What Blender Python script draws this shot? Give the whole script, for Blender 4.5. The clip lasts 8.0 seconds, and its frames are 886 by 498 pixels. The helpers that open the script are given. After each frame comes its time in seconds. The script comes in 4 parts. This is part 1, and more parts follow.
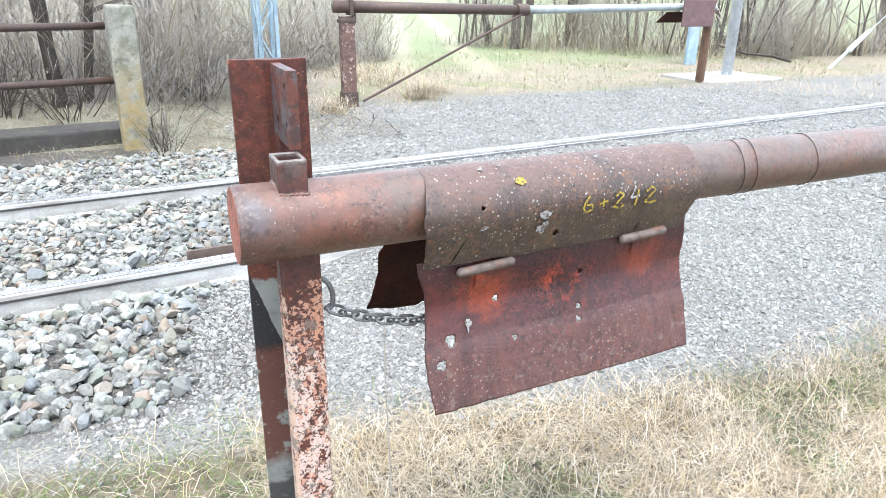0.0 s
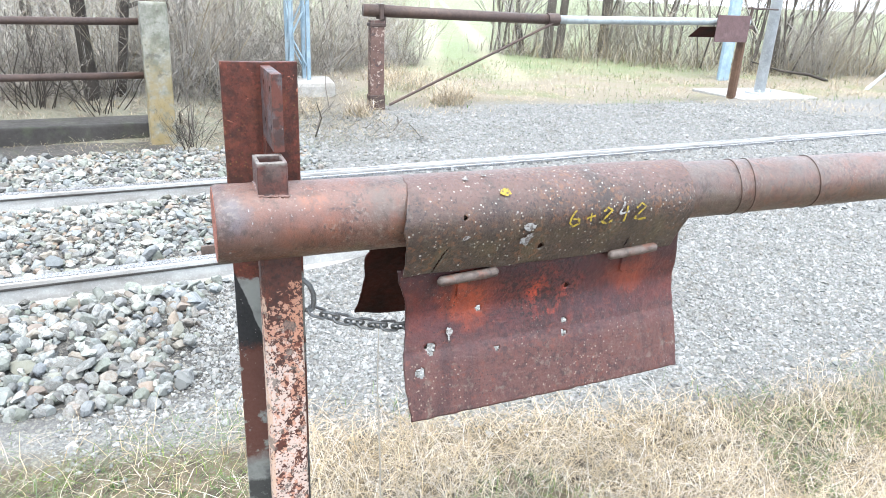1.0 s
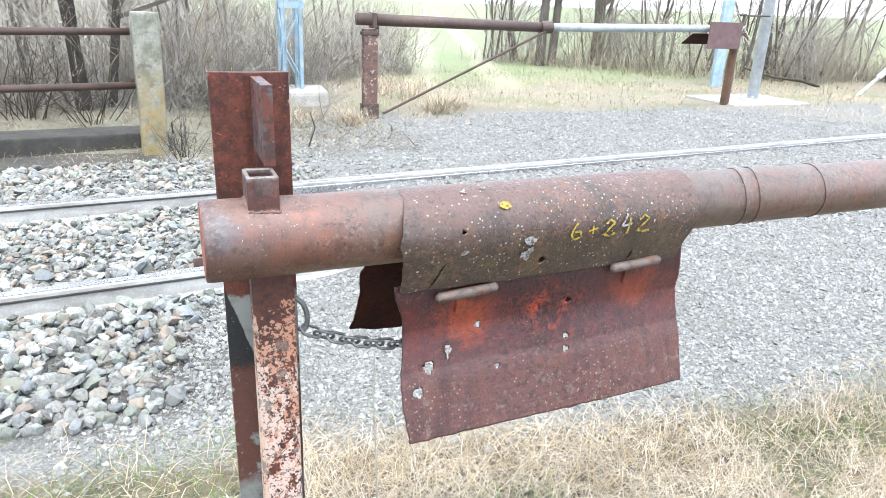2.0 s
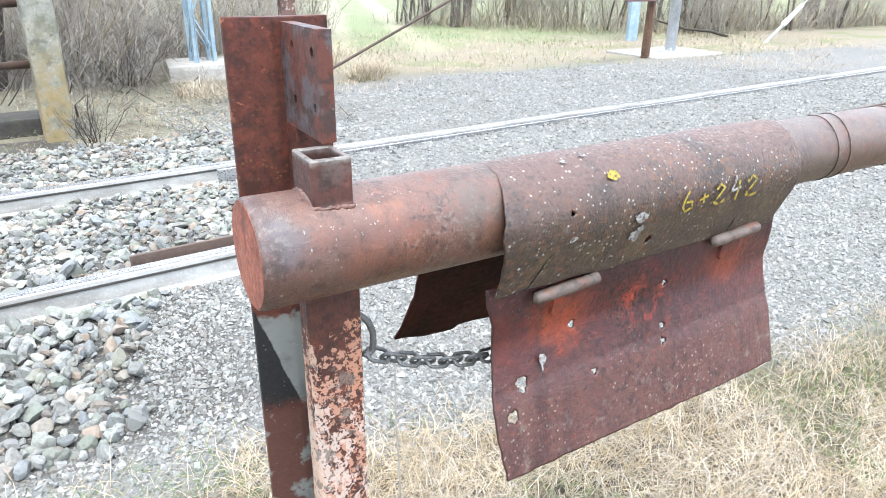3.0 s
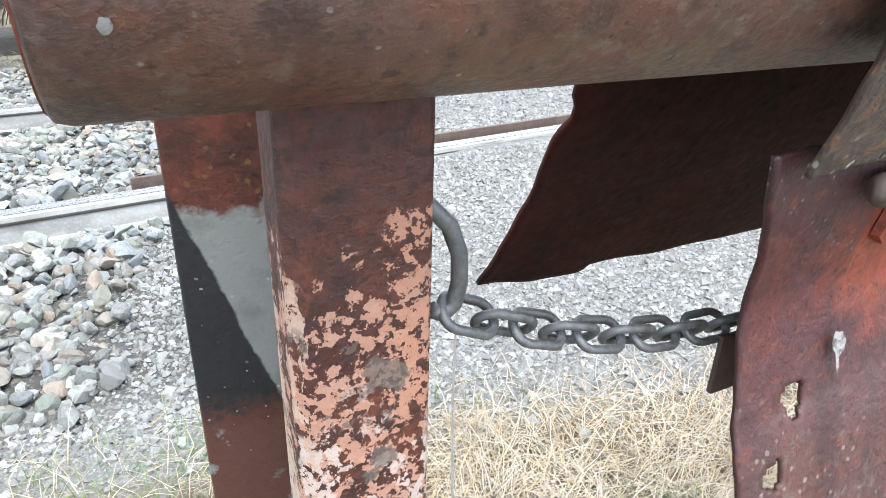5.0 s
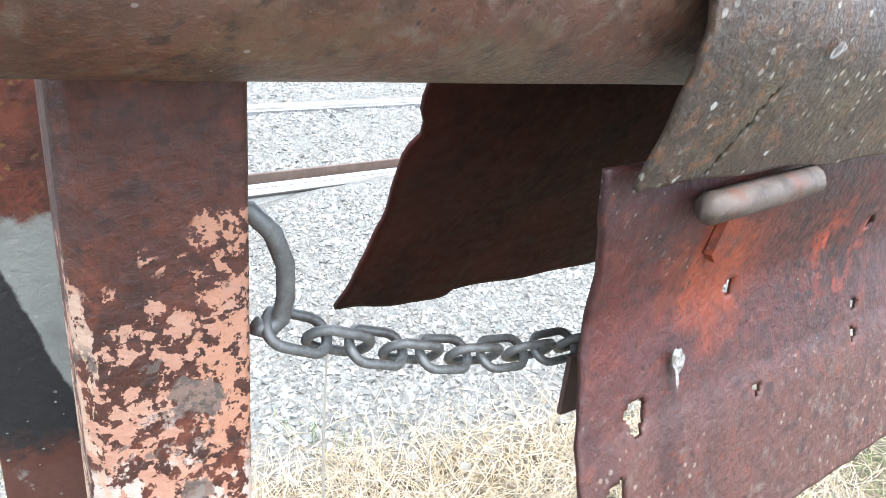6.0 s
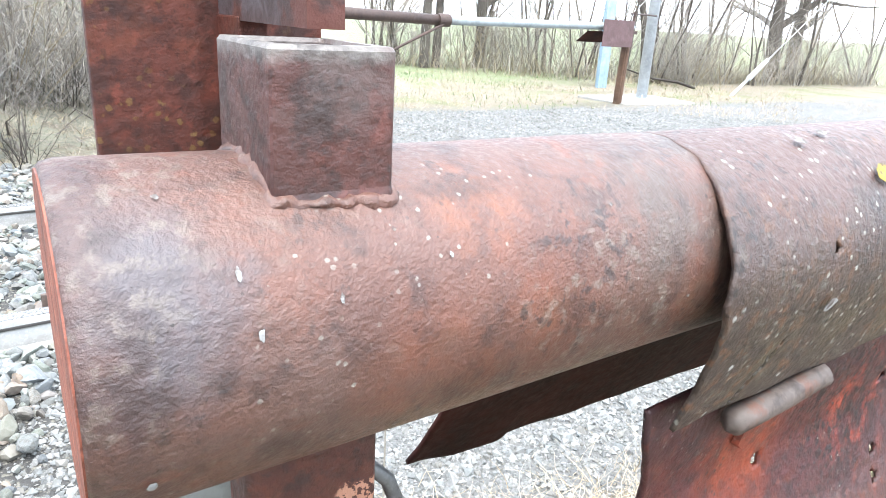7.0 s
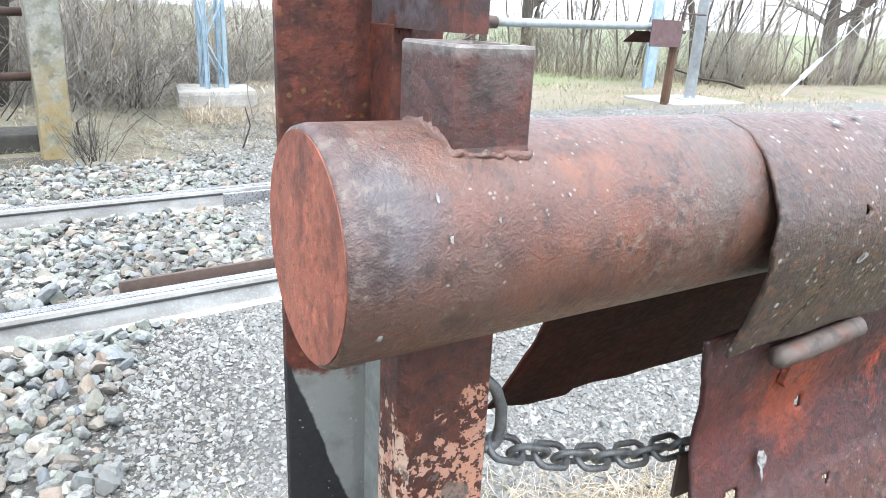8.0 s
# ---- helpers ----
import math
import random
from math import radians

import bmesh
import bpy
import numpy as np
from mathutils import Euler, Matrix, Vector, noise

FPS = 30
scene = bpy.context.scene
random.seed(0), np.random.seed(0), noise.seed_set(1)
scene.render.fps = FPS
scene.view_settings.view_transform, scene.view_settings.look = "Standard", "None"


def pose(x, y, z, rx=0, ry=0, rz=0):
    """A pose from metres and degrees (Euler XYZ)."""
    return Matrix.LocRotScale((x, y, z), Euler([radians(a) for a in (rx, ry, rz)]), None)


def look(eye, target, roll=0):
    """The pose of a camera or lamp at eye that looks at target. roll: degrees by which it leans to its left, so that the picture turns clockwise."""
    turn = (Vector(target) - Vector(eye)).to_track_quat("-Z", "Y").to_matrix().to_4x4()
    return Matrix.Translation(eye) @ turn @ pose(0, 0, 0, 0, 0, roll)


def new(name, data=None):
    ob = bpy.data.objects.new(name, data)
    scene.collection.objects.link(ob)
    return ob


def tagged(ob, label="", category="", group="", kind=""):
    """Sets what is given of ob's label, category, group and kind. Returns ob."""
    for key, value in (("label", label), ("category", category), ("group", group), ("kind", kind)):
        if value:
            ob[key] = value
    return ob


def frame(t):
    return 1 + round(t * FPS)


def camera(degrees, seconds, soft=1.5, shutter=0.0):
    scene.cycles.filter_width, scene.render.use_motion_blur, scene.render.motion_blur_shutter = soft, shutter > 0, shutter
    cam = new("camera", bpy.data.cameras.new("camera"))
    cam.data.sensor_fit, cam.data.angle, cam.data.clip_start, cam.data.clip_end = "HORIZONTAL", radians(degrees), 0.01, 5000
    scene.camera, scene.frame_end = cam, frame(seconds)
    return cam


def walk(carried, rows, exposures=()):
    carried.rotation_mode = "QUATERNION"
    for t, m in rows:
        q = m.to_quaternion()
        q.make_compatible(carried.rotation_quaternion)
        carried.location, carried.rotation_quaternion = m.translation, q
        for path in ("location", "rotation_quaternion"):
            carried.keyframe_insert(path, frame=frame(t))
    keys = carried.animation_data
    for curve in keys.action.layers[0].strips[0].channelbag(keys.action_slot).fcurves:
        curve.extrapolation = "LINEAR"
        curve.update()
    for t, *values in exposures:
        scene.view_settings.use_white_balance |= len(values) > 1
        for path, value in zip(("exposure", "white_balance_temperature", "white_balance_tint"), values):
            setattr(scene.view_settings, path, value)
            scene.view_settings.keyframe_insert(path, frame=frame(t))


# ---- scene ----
cam = camera(66.1, 8.0, 0.8)
PATH = [
    (0, (-0.211, -1.022, 1.424), (0.565, 0.676, 0.706), 0.8),
    (0.5, (-0.155, -1.04, 1.43), (0.515, 0.696, 0.697), 0.9),
    (1, (-0.143, -1.051, 1.431), (0.566, 0.681, 0.726), 2.6),
    (1.5, (-0.137, -1.042, 1.441), (0.573, 0.694, 0.747), 2.5),
    (1.7, (-0.131, -1.04, 1.44), (0.585, 0.696, 0.752), 2.4),
    (2.8, (-0.211, -0.767, 1.376), (0.648, 0.898, 0.673), 0.9),
    (3, (-0.246, -0.685, 1.366), (0.679, 0.915, 0.601), 0.6),
    (3.5, (-0.226, -0.536, 1.302), (0.645, 1.098, 0.545), 0.9),
    (4, (-0.184, -0.413, 1.214), (0.663, 1.197, 0.384), 2.6),
    (4.2, (-0.161, -0.366, 1.171), (0.608, 1.269, 0.313), 1.5),
    (5.3, (-0.059, -0.231, 1.076), (0.789, 1.352, 0.195), 2.9),
    (5.5, (-0.05, -0.234, 1.073), (0.865, 1.325, 0.217), 5.0),
    (6, (-0.05, -0.247, 1.067), (1.045, 1.242, 0.303), 6.2),
    (6.5, (-0.069, -0.252, 1.146), (0.993, 1.293, 0.449), 4.5),
    (7, (-0.104, -0.26, 1.197), (0.944, 1.317, 0.554), 3.4),
    (7.5, (-0.165, -0.289, 1.201), (0.799, 1.341, 0.558), 2.8),
    (8, (-0.194, -0.327, 1.198), (0.75, 1.313, 0.553), 2.8),
]
EXPOSURES = [(0, 2.15), (3.0, 2.15), (4.0, 2.12), (5.3, 2.12), (5.5, 2.15), (6.0, 2.45), (6.3, 2.5), (6.5, 2.72), (6.8, 2.6), (7.0, 2.38), (7.2, 2.3), (7.5, 2.25), (8.0, 2.08)]
walk(cam, [(t, look(eye, target, roll)) for t, eye, target, roll in PATH], EXPOSURES)

# ---- light: a bright overcast day ----
SUN_ELEVATION, SUN_TURN = 70.0, 200.0
world = bpy.data.worlds.new("overcast_sky")
scene.world = world
world.use_nodes = True
wt = world.node_tree
sky = wt.nodes.new("ShaderNodeTexSky")
sky.sky_type, sky.sun_disc = "NISHITA", False
sky.sun_elevation, sky.sun_rotation = radians(SUN_ELEVATION), radians(SUN_TURN)
sky.dust_density, sky.air_density, sky.ozone_density = 6.0, 1.0, 1.0
wmix = wt.nodes.new("ShaderNodeMix")
wmix.data_type = "RGBA"
wmix.inputs[0].default_value = 0.75
wmix.inputs[7].default_value = (9.15, 10.4, 12.05, 1)
wt.links.new(sky.outputs[0], wmix.inputs[6])
wt.links.new(wmix.outputs[2], wt.nodes["Background"].inputs[0])
wt.nodes["Background"].inputs[1].default_value = 0.1
sun = new("sun", bpy.data.lights.new("sun", "SUN"))
sun.data.energy, sun.data.angle, sun.data.color = 1.2, radians(25), (1.0, 0.985, 0.96)
sun_from = Vector((math.sin(radians(SUN_TURN)) * math.cos(radians(SUN_ELEVATION)), math.cos(radians(SUN_TURN)) * math.cos(radians(SUN_ELEVATION)), math.sin(radians(SUN_ELEVATION))))
sun.matrix_world = look(sun_from * 30, (0, 0, 0))

# ---- materials ----


def lin(r, g, b):
    """Linear colour from 0..255 values of a colour chart, held to the reflectance of weathered outdoor surfaces."""
    return tuple(0.52 * (((c / 255 + 0.055) / 1.055) ** 2.4 if c > 10 else c / 3294) for c in (r, g, b)) + (1,)


def material(name, base, layers=(), rough=0.7, metal=0.0, bump=0.3, grain=60.0, lumps=8.0, coord="Object", spread=0.0, dist=0.002, gloss=0.5, pits=0.0, tints=()):
    """A procedural surface. layers: (colour, masks, amount); masks multiply one another and are ('noise', scale, low, high[, stretch]),
    ('spots', scale, size), ('axis', n, low, high) or ('near', point, radius). spread: piece-to-piece change of value."""
    m = bpy.data.materials.new(name)
    m.use_nodes = True
    nt = m.node_tree
    node, link = nt.nodes.new, nt.links.new
    bsdf = nt.nodes["Principled BSDF"]
    tc = node("ShaderNodeTexCoord").outputs[coord]

    def noise_at(scale, detail=6.0, stretch=(1, 1, 1), shift=0.0):
        mp = node("ShaderNodeMapping")
        mp.inputs["Scale"].default_value = stretch
        mp.inputs["Location"].default_value = (shift, shift * 0.7, shift * 1.3)
        link(tc, mp.inputs[0])
        n = node("ShaderNodeTexNoise")
        n.inputs["Scale"].default_value, n.inputs["Detail"].default_value, n.inputs["Roughness"].default_value = scale, detail, 0.62
        link(mp.outputs[0], n.inputs["Vector"])
        return n.outputs[0]

    def span(value, low, high):
        r = node("ShaderNodeMapRange")
        r.inputs[1].default_value, r.inputs[2].default_value = low, high
        link(value, r.inputs[0])
        return r.outputs[0]

    def times(a, b, op="MULTIPLY"):
        k = node("ShaderNodeMath")
        k.operation = op
        link(a, k.inputs[0])
        if isinstance(b, float):
            k.inputs[1].default_value = b
        else:
            link(b, k.inputs[1])
        return k.outputs[0]

    def mixed(a, b, fac, kind="MIX"):
        k = node("ShaderNodeMix")
        k.data_type, k.blend_type = "RGBA", kind
        for socket, v in ((k.inputs[0], fac), (k.inputs[6], a), (k.inputs[7], b)):
            if isinstance(v, (tuple, float)):
                socket.default_value = v
            else:
                link(v, socket)
        return k.outputs[2]

    def mask(spec, i):
        if spec[0] == "noise":
            return span(noise_at(spec[1], 8.0, spec[4] if len(spec) > 4 else (1, 1, 1), 3.1 * i + 1), spec[2], spec[3])
        if spec[0] == "spots":
            v = node("ShaderNodeTexVoronoi")
            v.inputs["Scale"].default_value = spec[1]
            mp = node("ShaderNodeMapping")
            mp.inputs["Location"].default_value = (i * 2.3, i * 1.1, i * 0.7)
            link(tc, mp.inputs[0])
            link(mp.outputs[0], v.inputs["Vector"])
            wob = times(noise_at(spec[1] * 3, 3.0, (1, 1, 1), 5.0 * i), spec[2] * 1.6)
            return span(times(wob, v.outputs["Distance"], "SUBTRACT"), 0.0, spec[2] * 0.25)
        if spec[0] == "axis":
            s = node("ShaderNodeSeparateXYZ")
            link(tc, s.inputs[0])
            amp = float(spec[4]) if len(spec) > 4 else 0.0
            rugged = times(noise_at(1.4 / max(amp, 0.02), 8.0, (1, 1, 1), 7.0 + i), 0.5, "SUBTRACT")
            return span(times(s.outputs[spec[1]], times(rugged, amp * 3.0), "ADD"), spec[2], spec[3])
        if spec[0] == "slope":
            d = node("ShaderNodeVectorMath")
            d.operation = "DOT_PRODUCT"
            link(tc, d.inputs[0])
            d.inputs[1].default_value = spec[1]
            ragged = times(times(noise_at(55.0, 6.0, (1, 1, 1), 3.0 + i), 0.5, "SUBTRACT"), float(spec[4]))
            return span(times(d.outputs["Value"], ragged, "ADD"), spec[2], spec[3])
        if spec[0] == "strip":
            d = node("ShaderNodeVectorMath")
            d.operation = "DOT_PRODUCT"
            link(tc, d.inputs[0])
            d.inputs[1].default_value = (spec[1], spec[2], 0)
            w = times(noise_at(0.8, 4.0, (1, 1, 1), i), spec[4] * 1.0)
            off = times(times(d.outputs["Value"], w, "ADD"), spec[3] + spec[4] * 0.5, "SUBTRACT")
            return span(times(off, 1.0, "ABSOLUTE"), spec[4], spec[4] * 0.4)
        if spec[0] == "near":
            d = node("ShaderNodeVectorMath")
            d.operation = "DISTANCE"
            link(tc, d.inputs[0])
            d.inputs[1].default_value = spec[1]
            w = times(noise_at(1.2 / spec[2], 4.0, (1, 1, 1), 2.0 * i), spec[2] * 1.2)
            return span(times(d.outputs["Value"], w, "ADD"), spec[2] * 1.8, spec[2] * 1.25)

    colour = mixed(base, tuple(c * 0.62 for c in base[:3]) + (1,), span(noise_at(lumps), 0.35, 0.7))
    colour = mixed(colour, tuple(min(1, c * 1.35) for c in base[:3]) + (1,), times(span(noise_at(grain, 4.0, (1, 1, 1), 4.0), 0.5, 0.75), 0.6))
    if pits:
        colour = mixed(colour, tuple(c * 0.3 for c in base[:3]) + (1,), times(span(noise_at(pits, 5.0, (1, 1, 1), 8.0), 0.53, 0.66), 0.8))
        colour = mixed(colour, tuple(min(1, c * 1.9) for c in base[:3]) + (1,), times(span(noise_at(pits * 0.6, 5.0, (1, 1, 1), 12.0), 0.56, 0.68), 0.55))
    for i, layer in enumerate(layers):
        f = mask(layer[1][0], i)
        for spec in layer[1][1:]:
            f = times(f, mask(spec, i + 11))
        if len(layer) > 3:
            f = span(f, 0.38, 0.52)
        colour = mixed(colour, layer[0], times(f, float(layer[2]) if len(layer) > 2 else 1.0))
    if spread:
        g = node("ShaderNodeNewGeometry")
        oi = node("ShaderNodeObjectInfo")
        r = times(times(g.outputs["Random Per Island"], oi.outputs["Random"], "ADD"), 1.0, "FRACT")
        k = node("ShaderNodeHueSaturation")
        link(span(r, 0.0, 1.0), k.inputs["Value"])
        rr = k.inputs["Value"].links[0].from_node
        rr.inputs[3].default_value, rr.inputs[4].default_value = 1 - spread, 1 + spread
        link(colour, k.inputs["Color"])
        hue = span(times(times(r, 7.31), 1.0, "FRACT"), 0.0, 1.0)
        hue.node.inputs[3].default_value, hue.node.inputs[4].default_value = 0.5, 1.5
        link(hue, k.inputs["Saturation"])
        colour = k.outputs[0]
        for n, tint in enumerate(tints):
            pick = span(times(times(r, 13.7 + 5.3 * n), 1.0, "FRACT"), 0.62, 1.0)
            colour = mixed(colour, tint, times(pick, 0.6), "MIX")
    link(colour, bsdf.inputs["Base Color"])
    rr = span(noise_at(grain * 0.7, 4.0, (1, 1, 1), 9.0), 0.3, 0.7)
    rr.node.inputs[3].default_value, rr.node.inputs[4].default_value = max(0.05, rough - 0.12), min(1.0, rough + 0.12)
    link(rr, bsdf.inputs["Roughness"])
    bsdf.inputs["Metallic"].default_value = metal
    bsdf.inputs["Specular IOR Level"].default_value = gloss
    if bump:
        b = node("ShaderNodeBump")
        b.inputs["Strength"].default_value, b.inputs["Distance"].default_value = bump, dist
        link(times(noise_at(grain, 6.0, (1, 1, 1), 6.0), times(noise_at(lumps * 2, 4.0), 0.8), "ADD"), b.inputs["Height"])
        link(b.outputs[0], bsdf.inputs["Normal"])
    return m


LICHEN = lin(190, 188, 176)
TUBE_LAYERS = [
    (lin(112, 92, 86), [("noise", 7, 0.42, 0.60)], 0.7),
    (lin(74, 48, 42), [("noise", 14, 0.52, 0.66)], 0.55),
    (lin(136, 78, 56), [("noise", 4.5, 0.47, 0.64)], 0.4),
    (lin(148, 84, 58), [("noise", 38, 0.40, 0.62), ("noise", 9, 0.36, 0.6), ("near", (0.045, -0.07, 1.06), 0.06)], 0.55),
    (lin(186, 104, 52), [("noise", 60, 0.42, 0.6), ("near", (0.045, -0.05, 1.125), 0.022)], 0.35),
    (lin(122, 102, 72), [("noise", 22, 0.48, 0.62), ("axis", 2, 1.09, 1.03, 0.05), ("axis", 0, -0.04, 0.02)], 0.6),
    (lin(96, 84, 76), [("noise", 26, 0.38, 0.58), ("axis", 0, 0.09, 0.16, 0.05)], 0.75),
    (lin(96, 92, 98), [("noise", 20, 0.33, 0.58), ("near", (-0.075, -0.06, 1.11), 0.03)], 0.85),
    (lin(70, 54, 56), [("noise", 40, 0.36, 0.56), ("axis", 0, -0.074, -0.084, 0.012)], 0.7),
    (lin(56, 34, 30), [("noise", 46, 0.52, 0.63)], 0.6),
    (lin(150, 84, 56), [("noise", 75, 0.53, 0.63), ("noise", 11, 0.44, 0.6)], 0.5),
    (lin(146, 134, 122), [("noise", 140, 0.53, 0.64), ("noise", 9, 0.45, 0.58, (1, 1.4, 0.6))], 0.55),
    (lin(40, 26, 26), [("noise", 130, 0.55, 0.62), ("noise", 17, 0.42, 0.56)], 0.75),
    (LICHEN, [("spots", 150, 0.2), ("noise", 12, 0.53, 0.60)], 0.6),
    (lin(214, 212, 206), [("spots", 60, 0.08), ("noise", 7, 0.52, 0.62)], 0.7),
    (lin(30, 20, 18), [("spots", 95, 0.12), ("noise", 9, 0.5, 0.6)], 0.85)]
RUST_TUBE = material("rusty_tube", lin(118, 76, 60), TUBE_LAYERS, rough=0.46, bump=0.85, grain=420, lumps=90, dist=0.0011, gloss=0.65, pits=360)
RUST_END = material("streaked_end_plate", lin(176, 98, 74), [(lin(92, 48, 38), [("noise", 40, 0.5, 0.64, (1, 1, 0.25))], 0.6), (lin(186, 112, 88), [("noise", 18, 0.5, 0.66)], 0.6), (lin(44, 26, 24), [("spots", 70, 0.16), ("noise", 12, 0.45, 0.58)], 0.8)], rough=0.6, bump=0.8, grain=120, lumps=30, dist=0.0018, pits=150)
RUST_SOCKET = material("rusty_socket", lin(98, 54, 46), TUBE_LAYERS[1:2] + [
    (lin(150, 146, 140), [("axis", 2, 1.180, 1.1855, 0.004), ("noise", 30, 0.3, 0.5)], 0.85),
    (lin(120, 112, 108), [("noise", 26, 0.52, 0.62), ("axis", 2, 1.15, 1.18)], 0.5),
    (lin(44, 30, 27), [("noise", 60, 0.5, 0.6), ("noise", 14, 0.42, 0.56)], 0.7),
    (lin(28, 18, 16), [("spots", 95, 0.2), ("noise", 9, 0.44, 0.54)], 0.85)], rough=0.48, bump=0.8, grain=150, lumps=30, dist=0.0014, gloss=0.6, pits=150)
RUST_SHEET = material("weathered_sheet", lin(80, 64, 54), [
    (lin(110, 78, 70), [("axis", 2, 1.05, 1.12, 0.04)], 0.8),
    (lin(98, 86, 60), [("noise", 15, 0.48, 0.64), ("axis", 2, 1.09, 1.02, 0.06)], 0.65),
    (lin(46, 38, 34), [("noise", 11, 0.53, 0.66, (1, 1, 0.35))], 0.7),
    (lin(128, 126, 114), [("noise", 70, 0.56, 0.66), ("noise", 8, 0.45, 0.6)], 0.6),
    (lin(138, 92, 58), [("noise", 95, 0.52, 0.60), ("noise", 10, 0.42, 0.56)], 0.6),
    (lin(30, 23, 20), [("noise", 170, 0.54, 0.60), ("noise", 14, 0.36, 0.52)], 0.75),
    (LICHEN, [("spots", 100, 0.24), ("noise", 9, 0.42, 0.52)], 0.8),
    (lin(206, 206, 200), [("spots", 44, 0.12), ("noise", 5, 0.42, 0.52)], 0.85)], rough=0.50, bump=1.0, grain=260, lumps=105, dist=0.0013, gloss=0.55, pits=170)
# Rust for faces turned under, with their shade mixed into the dark colour.
RUST_SHADED = material("shaded_rust_underside", lin(62, 27, 21), [
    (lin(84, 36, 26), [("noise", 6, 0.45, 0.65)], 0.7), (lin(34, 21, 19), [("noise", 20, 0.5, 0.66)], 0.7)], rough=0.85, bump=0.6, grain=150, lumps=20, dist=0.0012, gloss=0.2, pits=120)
RUST_FLAP = material("red_rust_plate", lin(92, 40, 38), [
    (lin(106, 72, 66), [("axis", 2, 0.86, 0.80, 0.03)], 0.7),
    (lin(122, 46, 36), [("axis", 2, 0.845, 0.88, 0.03), ("noise", 10, 0.36, 0.58)], 0.4),
    (lin(74, 46, 54), [("noise", 6, 0.48, 0.64)], 0.6),
    (lin(172, 74, 40), [("noise", 16, 0.26, 0.54, (1, 1, 0.35)), ("near", (0.335, -0.05, 0.92), 0.06)], 0.9),
    (lin(62, 34, 36), [("noise", 11, 0.52, 0.64, (1.6, 1, 0.22))], 0.7),
    (lin(58, 24, 20), [("near", (0.318, -0.05, 0.905), 0.009)], 0.7),
    (lin(196, 74, 42), [("noise", 44, 0.42, 0.6, (1, 1, 0.7)), ("noise", 14, 0.4, 0.56), ("near", (0.51, -0.04, 0.905), 0.065)], 1.0),
    (lin(168, 74, 42), [("noise", 16, 0.26, 0.54, (1, 1, 0.35)), ("near", (0.69, -0.04, 0.93), 0.062)], 0.9),
    (lin(54, 16, 22), [("noise", 24, 0.44, 0.54, (1, 1, 0.5)), ("near", (0.50, -0.04, 0.87), 0.05)], 0.85),
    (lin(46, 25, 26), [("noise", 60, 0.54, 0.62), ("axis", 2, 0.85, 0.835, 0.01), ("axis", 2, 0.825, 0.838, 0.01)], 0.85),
    (lin(140, 130, 118), [("noise", 60, 0.55, 0.66), ("axis", 2, 0.84, 0.74, 0.05)], 0.6),
    # darker towards the top edge, just below the saddle
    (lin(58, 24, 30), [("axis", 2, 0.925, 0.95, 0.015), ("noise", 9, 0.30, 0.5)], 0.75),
    (lin(50, 14, 18), [("noise", 40, 0.36, 0.52, (1, 1, 0.3)), ("near", (0.525, -0.03, 0.88), 0.022)], 0.8),
    (lin(40, 24, 28), [("noise", 70, 0.50, 0.60), ("noise", 9, 0.38, 0.54)], 0.6),
    (lin(124, 64, 48), [("noise", 110, 0.54, 0.62), ("noise", 13, 0.44, 0.56)], 0.6),
    (lin(28, 17, 20), [("spots", 140, 0.26), ("noise", 12, 0.45, 0.55)], 0.85),
    (lin(176, 162, 148), [("spots", 110, 0.26), ("axis", 2, 0.85, 0.80, 0.03), ("noise", 8, 0.44, 0.54)], 0.7),
    (lin(20, 9, 12), [("noise", 150, 0.52, 0.57), ("near", (0.49, -0.025, 0.935), 0.10)], 0.9),
    (LICHEN, [("spots", 150, 0.2), ("noise", 9, 0.52, 0.6)], 0.55)], rough=0.55, bump=0.9, grain=130, lumps=24, dist=0.0022, pits=140)
RUST_POST = material("flaked_paint_rust", lin(92, 46, 34), [
    (lin(58, 33, 28), [("noise", 22, 0.5, 0.62)], 0.7),
    (lin(138, 70, 46), [("noise", 60, 0.5, 0.62), ("noise", 12, 0.42, 0.58)], 0.6),
    (lin(40, 26, 24), [("noise", 100, 0.54, 0.62)], 0.6),
    (lin(214, 166, 142), [("noise", 46, 0.51, 0.545), ("noise", 170, 0.45, 0.53), ("axis", 2, 0.955, 0.925, 0.03), ("axis", 2, 0.54, 0.60, 0.05)], 0.95, True),
    (lin(216, 162, 138), [("noise", 110, 0.535, 0.56), ("axis", 2, 0.965, 0.92, 0.04)], 0.9, True),
    (lin(226, 206, 194), [("noise", 60, 0.45, 0.49, (1, 1, 0.5)), ("noise", 190, 0.40, 0.50), ("noise", 16, 0.38, 0.46), ("axis", 2, 0.90, 0.80, 0.06), ("axis", 2, 0.30, 0.38, 0.05)], 0.92, True),
    (lin(214, 156, 128), [("noise", 85, 0.44, 0.50), ("noise", 210, 0.40, 0.50), ("axis", 2, 0.84, 0.88, 0.02), ("axis", 2, 0.985, 0.965, 0.02), ("axis", 0, 0.008, 0.018, 0.012)], 0.95, True),
    (lin(222, 188, 164), [("noise", 60, 0.46, 0.52, (1, 1, 0.4)), ("noise", 180, 0.38, 0.5), ("axis", 0, -0.0215, -0.0245), ("axis", 2, 0.97, 0.94, 0.05)], 0.9, True),
    (lin(112, 104, 98), [("noise", 34, 0.56, 0.60), ("axis", 2, 0.94, 0.9)], 0.75, True)], rough=0.6, bump=0.9, grain=130, lumps=50, dist=0.0022, pits=130)
